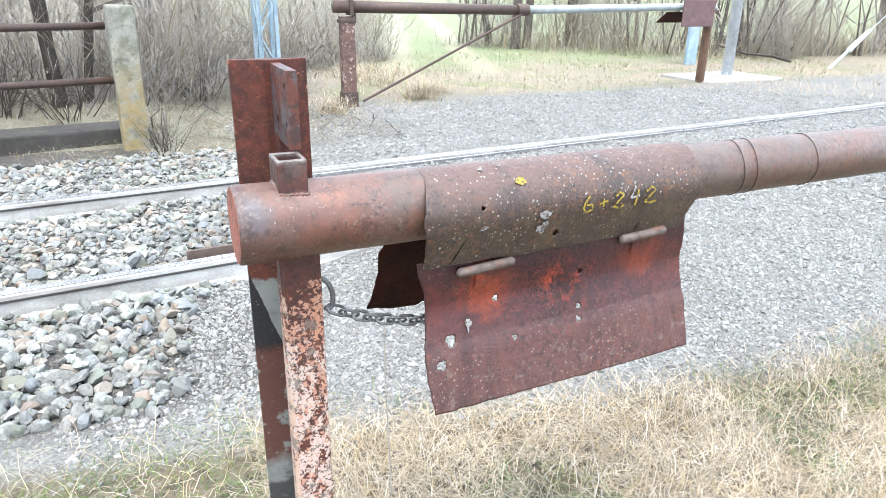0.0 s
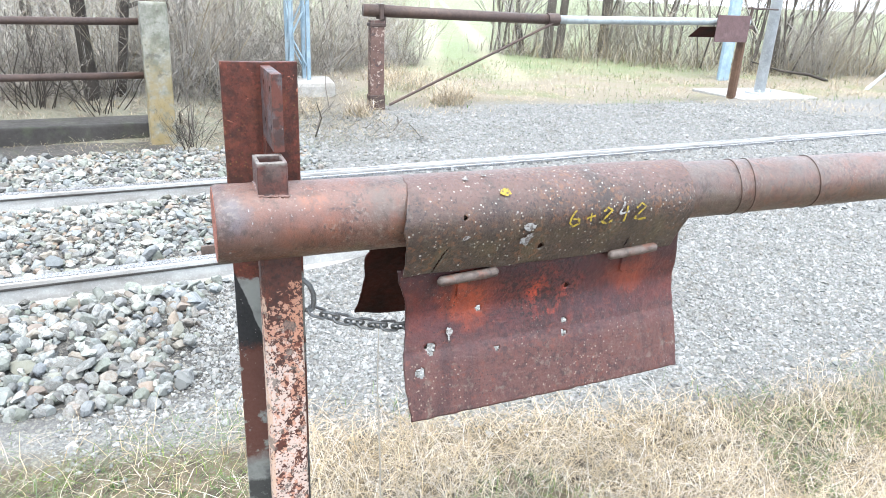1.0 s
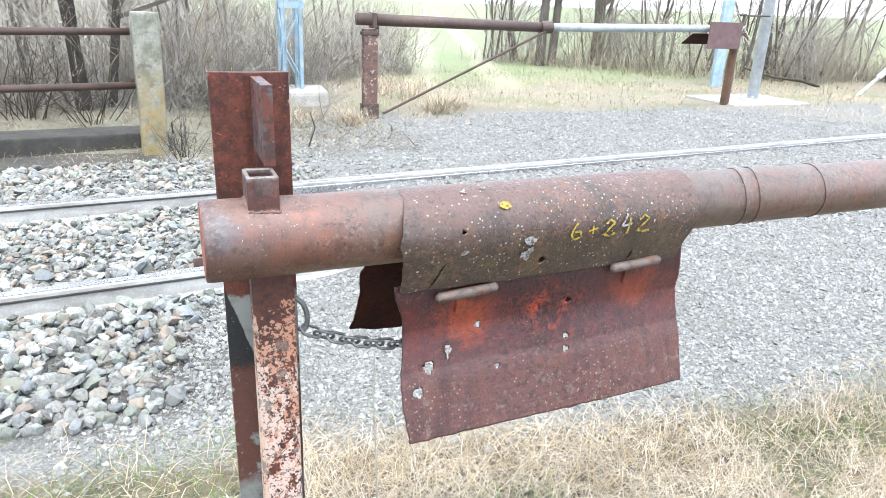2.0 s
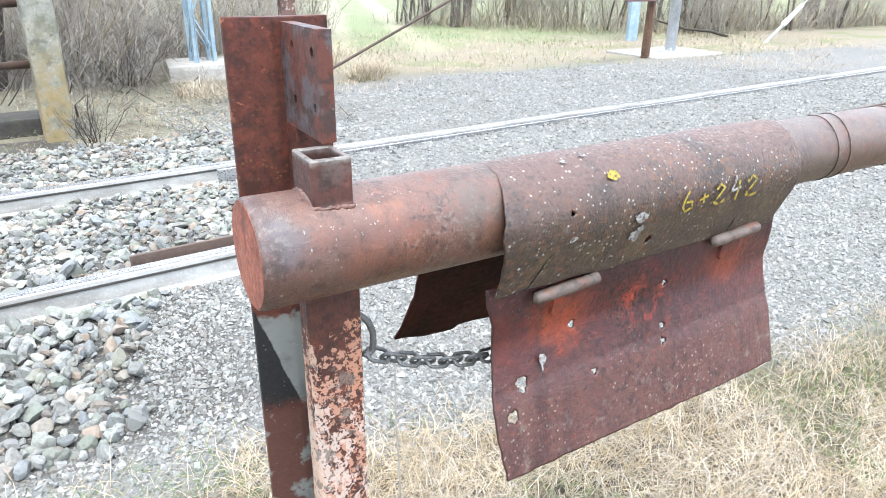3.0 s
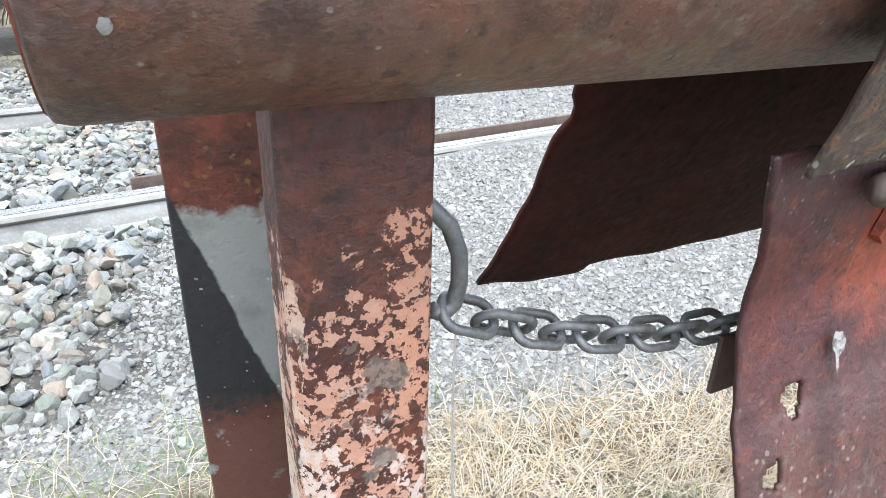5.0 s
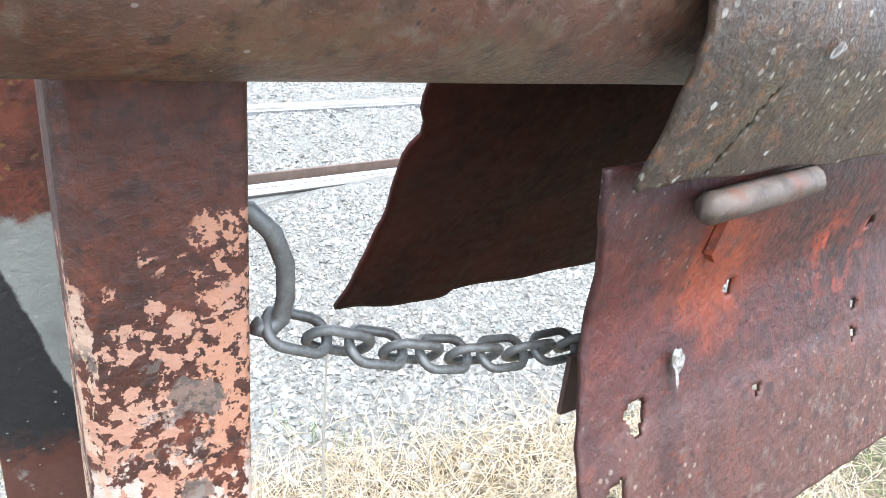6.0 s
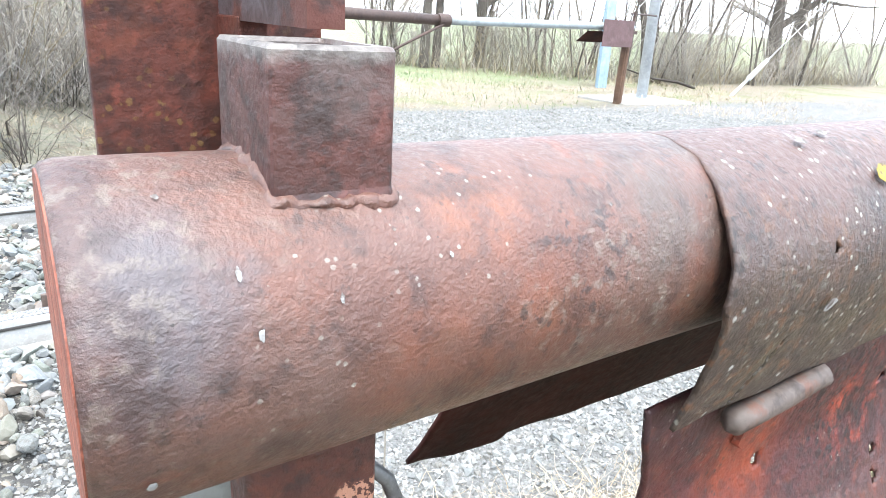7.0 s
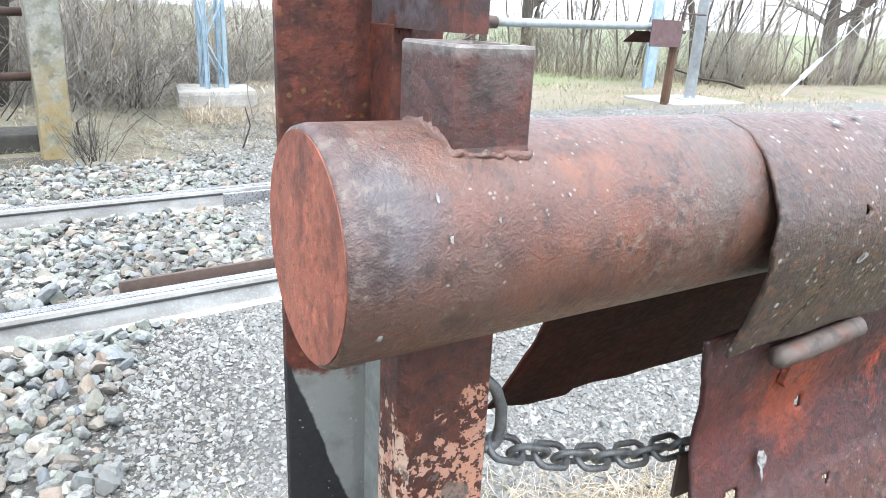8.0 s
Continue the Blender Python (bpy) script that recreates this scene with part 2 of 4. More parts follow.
RUST_FOOT = material("rusty_rail_foot", lin(106, 52, 38), [
    (lin(54, 29, 23), [("noise", 42, 0.45, 0.6)], 0.75),
    (lin(120, 90, 46), [("spots", 130, 0.32), ("noise", 12, 0.42, 0.55)], 0.8),
    (lin(128, 68, 44), [("noise", 34, 0.53, 0.65)], 0.45),
    (lin(200, 130, 104), [("noise", 30, 0.625, 0.645), ("axis", 2, 1.18, 1.24)], 0.9),
    (lin(148, 152, 148), [("axis", 2, 0.934, 0.928, 0.012)], 0.95),
    (lin(108, 110, 108), [("noise", 30, 0.5, 0.64), ("axis", 2, 0.936, 0.926, 0.012)], 0.55),
    (lin(26, 26, 30), [("slope", (1, 0, 0.33), 0.2506, 0.2490, 0.008), ("axis", 2, 0.775, 0.785, 0.012)], 0.97),
    (lin(98, 56, 44), [("noise", 26, 0.38, 0.44), ("axis", 2, 0.80, 0.785, 0.02), ("axis", 2, 0.52, 0.56, 0.04)], 0.95),
    (lin(46, 46, 46), [("noise", 12, 0.42, 0.5), ("axis", 2, 0.55, 0.5, 0.05)], 0.85),
    (lin(190, 188, 184), [("spots", 120, 0.16), ("noise", 12, 0.48, 0.58), ("axis", 2, 0.91, 0.90)], 0.7)], rough=0.65, bump=0.8, grain=190, lumps=60, dist=0.0012, gloss=0.35, pits=170)
GREY_WEB = material("grey_painted_web", lin(150, 154, 150), [
    (lin(104, 52, 38), [("axis", 2, 1.0, 1.01, 0.01)], 1.0),
    (lin(90, 48, 37), [("noise", 17, 0.54, 0.58), ("axis", 2, 0.8, 0.7, 0.1)], 0.9),
    (lin(92, 88, 92), [("axis", 2, 1.17, 1.2), ("noise", 16, 0.46, 0.52)], 0.85),
    (lin(60, 36, 30), [("axis", 2, 1.17, 1.2), ("noise", 44, 0.50, 0.57)], 0.85),
    (lin(196, 194, 190), [("spots", 110, 0.16), ("noise", 12, 0.48, 0.6)], 0.6)], rough=0.6, bump=0.7, grain=120, lumps=28, dist=0.0012)
CHAIN_STEEL = material("galvanised_chain", lin(140, 142, 142), [(lin(70, 52, 44), [("noise", 60, 0.52, 0.66)], 0.6)], rough=0.5, metal=0.4, bump=0.3, grain=300, lumps=50, dist=0.0004)
PIN_STEEL = material("worn_hinge_pin", lin(118, 104, 96), [(lin(124, 76, 56), [("noise", 40, 0.54, 0.62)], 0.7), (lin(58, 44, 40), [("noise", 75, 0.5, 0.62)], 0.7)], rough=0.6, bump=0.4, grain=200, lumps=40, dist=0.0006)
YELLOW_PAINT = material("faded_yellow_paint", lin(190, 164, 50), [(lin(84, 70, 58), [("noise", 150, 0.5, 0.6)], 0.85)], rough=0.7, grain=260)
PALE_PAINT = material("pale_splash", lin(182, 182, 180), [(lin(92, 78, 70), [("noise", 170, 0.47, 0.56)], 0.85)], rough=0.7, grain=220)
# Dusty steel; the dark band at z 0.09-0.108 paints the shade under the head.
RAIL_STEEL = material("dusty_rail_shade_line", lin(226, 226, 222), [(lin(140, 130, 122), [("noise", 9, 0.5, 0.7, (0.2, 1, 1))], 0.6), (lin(58, 50, 46), [("axis", 2, 0.108, 0.105), ("axis", 2, 0.090, 0.094)], 0.9)], rough=0.5, bump=0.2, grain=90, lumps=6)
RAIL_TOP = material("rolled_rail_top", lin(205, 206, 208), [(lin(150, 146, 142), [("noise", 12, 0.5, 0.7, (0.1, 1, 1))], 0.5)], rough=0.3, metal=0.6, bump=0.05, grain=120)
CHECK_STEEL = material("brown_check_rail", lin(112, 92, 82), [(lin(140, 124, 112), [("noise", 12, 0.5, 0.7)], 0.5)], rough=0.7, grain=90)
STONE = material("ballast_stone", lin(172, 174, 168), [(lin(116, 102, 90), [("noise", 3, 0.5, 0.66)], 0.7), (lin(92, 98, 102), [("noise", 2, 0.52, 0.66)], 0.6), (lin(184, 186, 186), [("noise", 24, 0.55, 0.7)], 0.6)], rough=0.85, bump=0.6, grain=90, lumps=20, spread=0.42, pits=60, tints=(lin(168, 140, 116), lin(140, 150, 136), lin(122, 130, 138)))
GRAVEL = material("gravel_chips", lin(174, 175, 172), [(lin(128, 125, 119), [("noise", 2, 0.5, 0.7)], 0.6)], rough=0.9, bump=0.2, grain=160, lumps=20, spread=0.34, tints=(lin(140, 132, 120), lin(122, 128, 128)))
STRAW = material("dry_straw", lin(234, 218, 192), [(lin(168, 150, 120), [("noise", 5, 0.45, 0.65)], 0.6)], rough=0.8, bump=0, grain=90, spread=0.4, tints=(lin(150, 124, 92), lin(196, 176, 140)))
GREEN_BLADE = material("green_grass", lin(100, 130, 66), [(lin(146, 154, 96), [("noise", 6, 0.45, 0.65)], 0.6)], rough=0.7, bump=0, grain=90, spread=0.3)
BARK = material("grey_bark", lin(112, 104, 96), [(lin(130, 124, 112), [("noise", 3, 0.5, 0.7)], 0.6), (lin(84, 92, 66), [("noise", 2, 0.56, 0.7)], 0.4)], rough=0.9, bump=0.6, grain=40, lumps=6, dist=0.01)
DARK_BARK = material("dark_wet_bark", lin(74, 66, 58), [(lin(88, 90, 74), [("noise", 3, 0.52, 0.7)], 0.6)], rough=0.9, bump=0.6, grain=40, lumps=6, dist=0.01)
TWIG = material("bare_twigs", lin(212, 204, 192), [(lin(146, 136, 126), [("noise", 1.5, 0.45, 0.65)], 0.7)], rough=0.9, bump=0, spread=0.3)
REED = material("dry_reeds", lin(204, 192, 168), [(lin(152, 140, 120), [("noise", 2, 0.45, 0.65)], 0.7)], rough=0.9, bump=0, spread=0.3)
CONCRETE = material("mossy_concrete", lin(176, 176, 164), [(lin(116, 118, 100), [("noise", 7, 0.45, 0.6)], 0.75), (lin(170, 148, 98), [("axis", 2, 1.0, 0.5, 0.12), ("noise", 9, 0.38, 0.54)], 0.8), (lin(96, 92, 84), [("noise", 18, 0.58, 0.68)], 0.6)], rough=0.9, bump=0.6, grain=50, lumps=9, dist=0.006)
KERB = material("dark_wet_concrete", lin(84, 80, 76), [(lin(56, 52, 48), [("noise", 2, 0.45, 0.65)], 0.8), (lin(96, 104, 76), [("noise", 4, 0.52, 0.68)], 0.5)], rough=0.85, bump=0.6, grain=30, lumps=5, dist=0.01)
PIPE_BROWN = material("brown_painted_pipe", lin(92, 72, 64), [(lin(120, 92, 78), [("noise", 5, 0.5, 0.7)], 0.6), (lin(66, 52, 48), [("noise", 20, 0.55, 0.7)], 0.6)], rough=0.6, bump=0.3, grain=60)
RUST_FAR = material("brown_post_paint", lin(128, 98, 88), [(lin(96, 62, 54), [("noise", 12, 0.48, 0.62)], 0.7), (lin(206, 186, 172), [("noise", 26, 0.56, 0.60)], 0.8), (lin(70, 62, 62), [("noise", 18, 0.56, 0.64)], 0.7)], rough=0.7, bump=0.4, grain=60)
PIPE_WHITE = material("pale_painted_pipe", lin(196, 206, 208), [(lin(150, 150, 146), [("noise", 6, 0.54, 0.7)], 0.6)], rough=0.55, bump=0.2, grain=60)
MAST_BLUE = material("blue_grey_mast_paint", lin(180, 210, 228), [(lin(214, 226, 232), [("noise", 4, 0.5, 0.7)], 0.6)], rough=0.5, bump=0.1, grain=40)
MAST_GREY = material("galvanised_mast", lin(240, 246, 250), [(lin(196, 204, 210), [("noise", 5, 0.5, 0.7)], 0.6)], rough=0.5, bump=0.1, grain=40)
PLATE_MAROON = material("maroon_sheet", lin(122, 92, 92), [(lin(150, 122, 120), [("noise", 8, 0.55, 0.7)], 0.6)], rough=0.6, grain=60)
WOOD_POST = material("weathered_wood", lin(150, 116, 94), [(lin(76, 58, 48), [("noise", 6, 0.45, 0.65, (1, 1, 0.15))], 0.8)], rough=0.85, bump=0.6, grain=40, dist=0.004)
SLAB = material("pale_concrete_slab", lin(206, 204, 198), [(lin(168, 164, 154), [("noise", 4, 0.48, 0.66)], 0.6)], rough=0.9, bump=0.4, grain=40)

# the ground sheet: gravel, litter, field and wheel tracks by place, and painted gap shade under the ballast
TRACK_Y, TRACK_SLOPE = 3.105, 0.0875
GROUND = material("ground", lin(140, 140, 137), [
    (lin(176, 176, 173), [("noise", 90, 0.5, 0.62)], 0.75),
    (lin(70, 69, 67), [("noise", 60, 0.54, 0.66)], 0.7),
    # darkened below the ballast to paint shade into the gaps between stones
    (lin(74, 72, 70), [("axis", 0, 0.4, 0.1, 0.1), ("axis", 1, 1.15, 1.35, 0.08), ("axis", 1, 5.2, 4.8, 0.1)], 0.85),
    (lin(140, 140, 118), [("axis", 0, 1.9, 1.1, 0.3), ("axis", 1, 4.7, 5.1, 0.2)], 0.85),
    (lin(110, 96, 80), [("axis", 0, 1.9, 1.1, 0.3), ("axis", 1, 4.7, 5.1, 0.2), ("noise", 5, 0.48, 0.62)], 0.75),
    (lin(160, 148, 126), [("axis", 1, 6.8, 7.4, 0.4), ("axis", 0, 1.2, 2.4, 0.4)], 0.85),
    (lin(128, 138, 92), [("noise", 0.9, 0.5, 0.62), ("axis", 1, 6.9, 7.6, 0.4), ("axis", 0, 1.6, 2.6, 0.4)], 0.75),
    (lin(138, 154, 108), [("axis", 1, 9.5, 11.5, 1.0), ("axis", 0, 1.8, 3.0, 0.8), ("noise", 0.5, 0.25, 0.5)], 0.85),
    (lin(188, 184, 156), [("strip", 0.937, -0.35, 0.2, 0.4), ("axis", 1, 9.0, 10.0, 0.5)], 0.7),
    (lin(188, 184, 156), [("strip", 0.937, -0.35, 1.7, 0.4), ("axis", 1, 9.0, 10.0, 0.5)], 0.7),
    (lin(122, 106, 80), [("slope", (0.16, 1, 0), 0.98, 0.86, 0.3)], 0.9),
    (lin(92, 98, 62), [("axis", 1, 1.1, 0.85, 0.1), ("axis", 0, 0.2, -0.6, 0.3), ("noise", 1.6, 0.42, 0.58)], 0.5),
    (lin(168, 164, 150), [("noise", 70, 0.52, 0.62), ("axis", 1, 0.7, 0.9, 0.1), ("axis", 0, 0.3, 0.0, 0.2)], 0.7),
    (lin(70, 60, 46), [("slope", (0.16, 1, 0), 0.95, 0.80, 0.3), ("noise", 14, 0.46, 0.60)], 0.8)], rough=0.95, bump=0.8, grain=110, lumps=30, dist=0.012)

# ---- builders ----


def flat(me, smooth=False):
    if smooth:
        me.polygons.foreach_set("use_smooth", [True] * len(me.polygons))
    return me


def mesh_of(name, verts, faces, mat, smooth=False):
    me = bpy.data.meshes.new(name)
    me.from_pydata(verts, [], faces)
    me.materials.append(mat)
    me.update()
    return flat(me, smooth)


def finish(name, bm, mat, smooth=False):
    bmesh.ops.recalc_face_normals(bm, faces=bm.faces[:])
    me = bpy.data.meshes.new(name)
    bm.to_mesh(me)
    bm.free()
    me.materials.append(mat)
    return flat(me, smooth)


def thing(name, place, label, category, group=""):
    return_ob = new(name)
    return_ob.location = place
    return tagged(return_ob, label, category, group)


def part(name, bm, mat, parent, label="", smooth=False):
    """One mesh in world coordinates, hung under a thing or a part."""
    ob = new(name, bm if isinstance(bm, bpy.types.Mesh) else finish(name, bm, mat, smooth))
    ob.parent = parent
    ob.matrix_parent_inverse = Matrix() if parent.parent else Matrix.Translation(-parent.location)
    return tagged(ob, label)


def add_box(bm, lo, hi, m=None, bevel=0.0):
    g = bmesh.ops.create_cube(bm, size=1)["verts"]
    mid, size = [(a + b) / 2 for a, b in zip(lo, hi)], [b - a for a, b in zip(lo, hi)]
    bmesh.ops.transform(bm, matrix=(m or Matrix()) @ Matrix.Translation(mid) @ Matrix.Diagonal((*size, 1)), verts=g)
    if bevel:
        edges = list({e for v in g for e in v.link_edges})
        bmesh.ops.bevel(bm, geom=edges, offset=bevel, segments=2, affect="EDGES", profile=0.6)
    return bm


def box(lo, hi, m=None, bevel=0.0):
    return add_box(bmesh.new(), lo, hi, m, bevel)


def add_tube(bm, a, b, r1, r2=None, sides=20, caps=True):
    a, b = Vector(a), Vector(b)
    m = Matrix.Translation((a + b) / 2) @ (b - a).to_track_quat("Z", "Y").to_matrix().to_4x4()
    bmesh.ops.create_cone(bm, cap_ends=caps, segments=sides, radius1=r1, radius2=r1 if r2 is None else r2, depth=(b - a).length, matrix=m)
    return bm


def tube(a, b, r1, r2=None, sides=20, caps=True):
    return add_tube(bmesh.new(), a, b, r1, r2, sides, caps)


def sweep(points, radius, sides=10, closed=False):
    """A round bar along a line of points."""
    bm = bmesh.new()
    pts = [Vector(p) for p in points]
    n, rings = len(pts), []
    for i, p in enumerate(pts):
        ahead = pts[(i + 1) % n] if closed or i < n - 1 else p
        back = pts[i - 1] if closed or i > 0 else p
        q = (ahead - back).to_track_quat("Z", "Y").to_matrix()
        if rings:
            u = (last_u - q.col[2] * last_u.dot(q.col[2])).normalized()
        else:
            u = q.col[0].copy()
        w = q.col[2].cross(u)
        last_u = u
        r = radius[i] if isinstance(radius, (list, tuple)) else radius
        rings.append([bm.verts.new(p + r * (math.cos(2 * math.pi * k / sides) * u + math.sin(2 * math.pi * k / sides) * w)) for k in range(sides)])
    for i in range(n if closed else n - 1):
        a, b = rings[i], rings[(i + 1) % n]
        shift = 0
        if closed and i == n - 1:
            shift = min(range(sides), key=lambda s: (a[0].co - b[s].co).length)
        for k in range(sides):
            bm.faces.new((a[k], a[(k + 1) % sides], b[(k + 1 + shift) % sides], b[(k + shift) % sides]))
    if not closed:
        bm.faces.new(rings[0][::-1])
        bm.faces.new(rings[-1])
    return bm


def prism(outline, z0, z1, m=None, bevel=0.0):
    """An outline in x and y, drawn up from z0 to z1."""
    bm = bmesh.new()
    low = [bm.verts.new((x, y, z0)) for x, y in outline]
    top = [bm.verts.new((x, y, z1)) for x, y in outline]
    n = len(outline)
    bm.faces.new(low[::-1])
    bm.faces.new(top)
    for i in range(n):
        bm.faces.new((low[i], low[(i + 1) % n], top[(i + 1) % n], top[i]))
    if bevel:
        bmesh.ops.bevel(bm, geom=bm.edges[:], offset=bevel, segments=2, affect="EDGES", profile=0.6)
    if m:
        bmesh.ops.transform(bm, matrix=m, verts=bm.verts[:])
    return bm


def rough_up(bm, amount, scale):
    for v in bm.verts:
        v.co += noise.noise_vector(v.co * scale) * amount
    return bm

# ---- ground, one sheet out to the horizon ----


def ease(v, a, b):
    k = np.clip((v - a) / (b - a), 0, 1)
    return k * k * (3 - 2 * k)


def height(x, y):
    """The lie of the land: a low track bed, a gravel crossing level with the rails, flat land beyond."""
    d = y - TRACK_Y - TRACK_SLOPE * x
    road = ease(x, 0.5, 1.3)
    bed = 0.045 * ease(d, -1.9, -1.0) + 0.03 * ease(d, 1.0, 3.0)
    crossing = 0.112 * ease(d, -2.6, -0.9) - 0.03 * ease(d, 1.0, 3.2)
    gap = np.clip((0.09 - np.abs(np.abs(d) - 0.67)) / 0.03, 0, 1) * 0.09 * (np.abs(d) < 0.76)
    bed = bed - 0.045 * np.exp(-((np.abs(d) - 0.756) / 0.12) ** 2)
    z = bed * (1 - road) + (crossing - gap) * road
    z = z + 0.18 * ease(y, 5.3, 6.4) * ease(x, 0.9, -0.5) + 0.15 * ease(y, 7.0, 8.6) * ease(x, 4.5, 2.0)
    return z + 0.012 * np.sin(2.3 * x + 1.1 * y) * np.cos(1.7 * y - 0.6 * x) * (np.abs(d) > 1.0)


def axis_steps(lo, hi, step, reach):
    inner = np.arange(lo, hi + step / 2, step)
    grow = step * 1.35 ** np.arange(1, 34)
    out = np.cumsum(grow)
    out = out[out < reach]
    return np.concatenate([(lo - out)[::-1], inner, hi + out])


gx, gy = axis_steps(-4.0, 11.0, 0.1, 900), axis_steps(-2.5, 9.0, 0.07, 900)
GX, GY = np.meshgrid(gx, gy)
GZ = height(GX, GY)
nx = len(gx)
quads = [(j * nx + i, j * nx + i + 1, (j + 1) * nx + i + 1, (j + 1) * nx + i) for j in range(len(gy) - 1) for i in range(nx - 1)]
ground = new("ground", mesh_of("ground", np.stack([GX, GY, GZ], -1).reshape(-1, 3).tolist(), quads, GROUND, True))
tagged(ground, "gravel crossing, straw verge and pale winter field", "ground", kind="structure")

# ---- the track ----
along = Matrix.Rotation(math.atan(TRACK_SLOPE), 4, "Z")


def rail_line(y0, label):
    """A running rail lying along the track, with a bright rolled top."""
    half = [(-0.0625, 0.0), (-0.0625, 0.010), (-0.04, 0.018), (-0.026, 0.034), (-0.024, 0.094), (-0.034, 0.108), (-0.034, 0.132), (-0.030, 0.138)]
    outline = half + [(-a, b) for a, b in half[::-1]]
    m = Matrix.Translation((0, y0, -0.008)) @ along @ Matrix(((0, 0, 1, 0), (1, 0, 0, 0), (0, 1, 0, 0), (0, 0, 0, 1)))
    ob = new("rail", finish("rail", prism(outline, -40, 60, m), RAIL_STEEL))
    tagged(ob, label, "rail", "running rails", "structure")
    part("running_surface", box((-40, -0.027, 0.1295), (60, 0.027, 0.1335), Matrix.Translation((0, y0, 0)) @ along), RAIL_TOP, ob, "bright worn rail top")
    return ob


NEAR_RAIL, FAR_RAIL = 2.350, 3.862
rail_line(NEAR_RAIL, "dusty steel running rail with a bright top")
rail_line(FAR_RAIL, "dusty steel running rail beyond the ballast")
check = new("check_rail", finish("check_rail", add_box(box((-0.05, 0.100, 0.03), (7.5, 0.118, 0.152), Matrix.Translation((0, NEAR_RAIL, 0)) @ along, 0.003), (-0.05, 0.118, 0.03), (7.5, 0.19, 0.048), Matrix.Translation((0, NEAR_RAIL, 0)) @ along), CHECK_STEEL))
flange_bar = new("check_rail", finish("check_rail", box((0.62, -0.135, 0.03), (12.0, -0.105, 0.124), Matrix.Translation((0, FAR_RAIL, 0)) @ along, 0.003), RAIL_TOP))
tagged(flange_bar, "pale worn check bar edging the gravel crossing", "check rail", kind="structure")
tagged(check, "brown steel check bar beside the rail at the crossing", "check rail", kind="structure")
# ---- the near post, made of an upright length of old rail ----
post = thing("barrier_post", (0, 0.06, 0), "rusty upright rail section with flaked paint, carrying the barrier", "post")
foot = prism([(-0.0625, 0.142), (-0.0625, 0.133), (-0.012, 0.122), (0.012, 0.122), (0.0625, 0.133), (0.0625, 0.142)], -0.25, 1.312, None, 0.0015)
part("rail_foot", foot, RUST_FOOT, post, "wide rust-red flange, black lower down")
part("web", box((-0.002, 0.03, -0.25), (0.014, 0.124, 1.000), None, 0.001), GREY_WEB, post, "grey and black painted web")
part("notch_web", box((-0.001, 0.086, 1.000), (0.014, 0.124, 1.192), None, 0.001), RUST_FOOT, post)
head_shape = [(-0.0295, 0.0075), (-0.0235, 0.0), (0.034, 0.0), (0.0365, 0.0025), (0.0365, 0.034), (0.012, 0.044), (0.0, 0.044), (-0.0295, 0.034)]
part("rail_head", prism(head_shape, -0.25, 1.024, None, 0.0015), RUST_POST, post, "rail head with flaking salmon and white paint")


def sheet(place, nu, nv, holes, thick, keep=None):
    """A bent metal sheet: place(u, v) for u, v in 0..1; holes(point) tells what is cut away."""
    bm = bmesh.new()
    grid = [[bm.verts.new(place(i / nu, j / nv)) for i in range(nu + 1)] for j in range(nv + 1)]
    for j in range(nv):
        for i in range(nu):
            quad = (grid[j][i], grid[j][i + 1], grid[j + 1][i + 1], grid[j + 1][i])
            mid = (quad[0].co + quad[2].co) / 2
            if not holes(mid):
                bm.faces.new(quad)
    for v in [v for v in bm.verts if not v.link_faces]:
        bm.verts.remove(v)
    bmesh.ops.recalc_face_normals(bm, faces=bm.faces[:])
    bmesh.ops.solidify(bm, geom=bm.faces[:], thickness=thick)
    return bm


BOLTS = [(0.018, 1.283), (0.018, 1.225), (0.082, 1.285), (0.082, 1.225)]
fin = sheet(lambda u, v: (0.016, 0.0 + 0.124 * u, 1.190 + 0.117 * v), 110, 104, lambda p: any((p.y - a) ** 2 + (p.z - b) ** 2 < 0.0048 ** 2 for a, b in BOLTS), 0.016)
part("web_fin", fin, GREY_WEB, post, "bare web with bolt holes and worn grey paint")

# ---- the near barrier boom ----
AX_Y, AX_DY, AX_Z, AX_DZ, TUBE_R = -0.016, 0.062, 1.086, -0.022, 0.0605


def axis_at(x):
    return Vector((x, AX_Y + AX_DY * x, AX_Z + AX_DZ * x))


boom = thing("barrier_boom", axis_at(0), "rust-brown steel tube barrier boom with a hanging sheet skirt", "barrier")
bm = bmesh.new()
rings, sides = [], 72
stations = [-0.0965, -0.0955, -0.091] + [-0.08 + 0.02 * k for k in range(70)] + [1.4 + 0.5 * k for k in range(11)]
for x in stations:
    r = TUBE_R - (0.0030 if x < -0.096 else 0.0012 if x < -0.093 else 0.0) - (0.002 if x > 0.8 else 0)
    c = axis_at(x)
    rings.append([bm.verts.new(c + Vector((0, math.cos(2 * math.pi * k / sides), math.sin(2 * math.pi * k / sides))) * (r + 0.0006 * noise.noise(Vector((x * 9, k * 0.35, 1))))) for k in range(sides)])
for a, b in zip(rings, rings[1:]):
    for k in range(sides):
        bm.faces.new((a[k], a[(k + 1) % sides], b[(k + 1) % sides], b[k]))
bm.faces.new(rings[-1])
part("tube", bm, RUST_TUBE, boom, "", True)
c0 = axis_at(-0.0965)
bm = tube(c0 + Vector((0.008, 0, 0)), c0 + Vector((-0.0006, 0, 0)), TUBE_R - 0.0029, TUBE_R - 0.0032, 72)
part("end_cap", bm, RUST_END, boom, "streaked flat end plate")
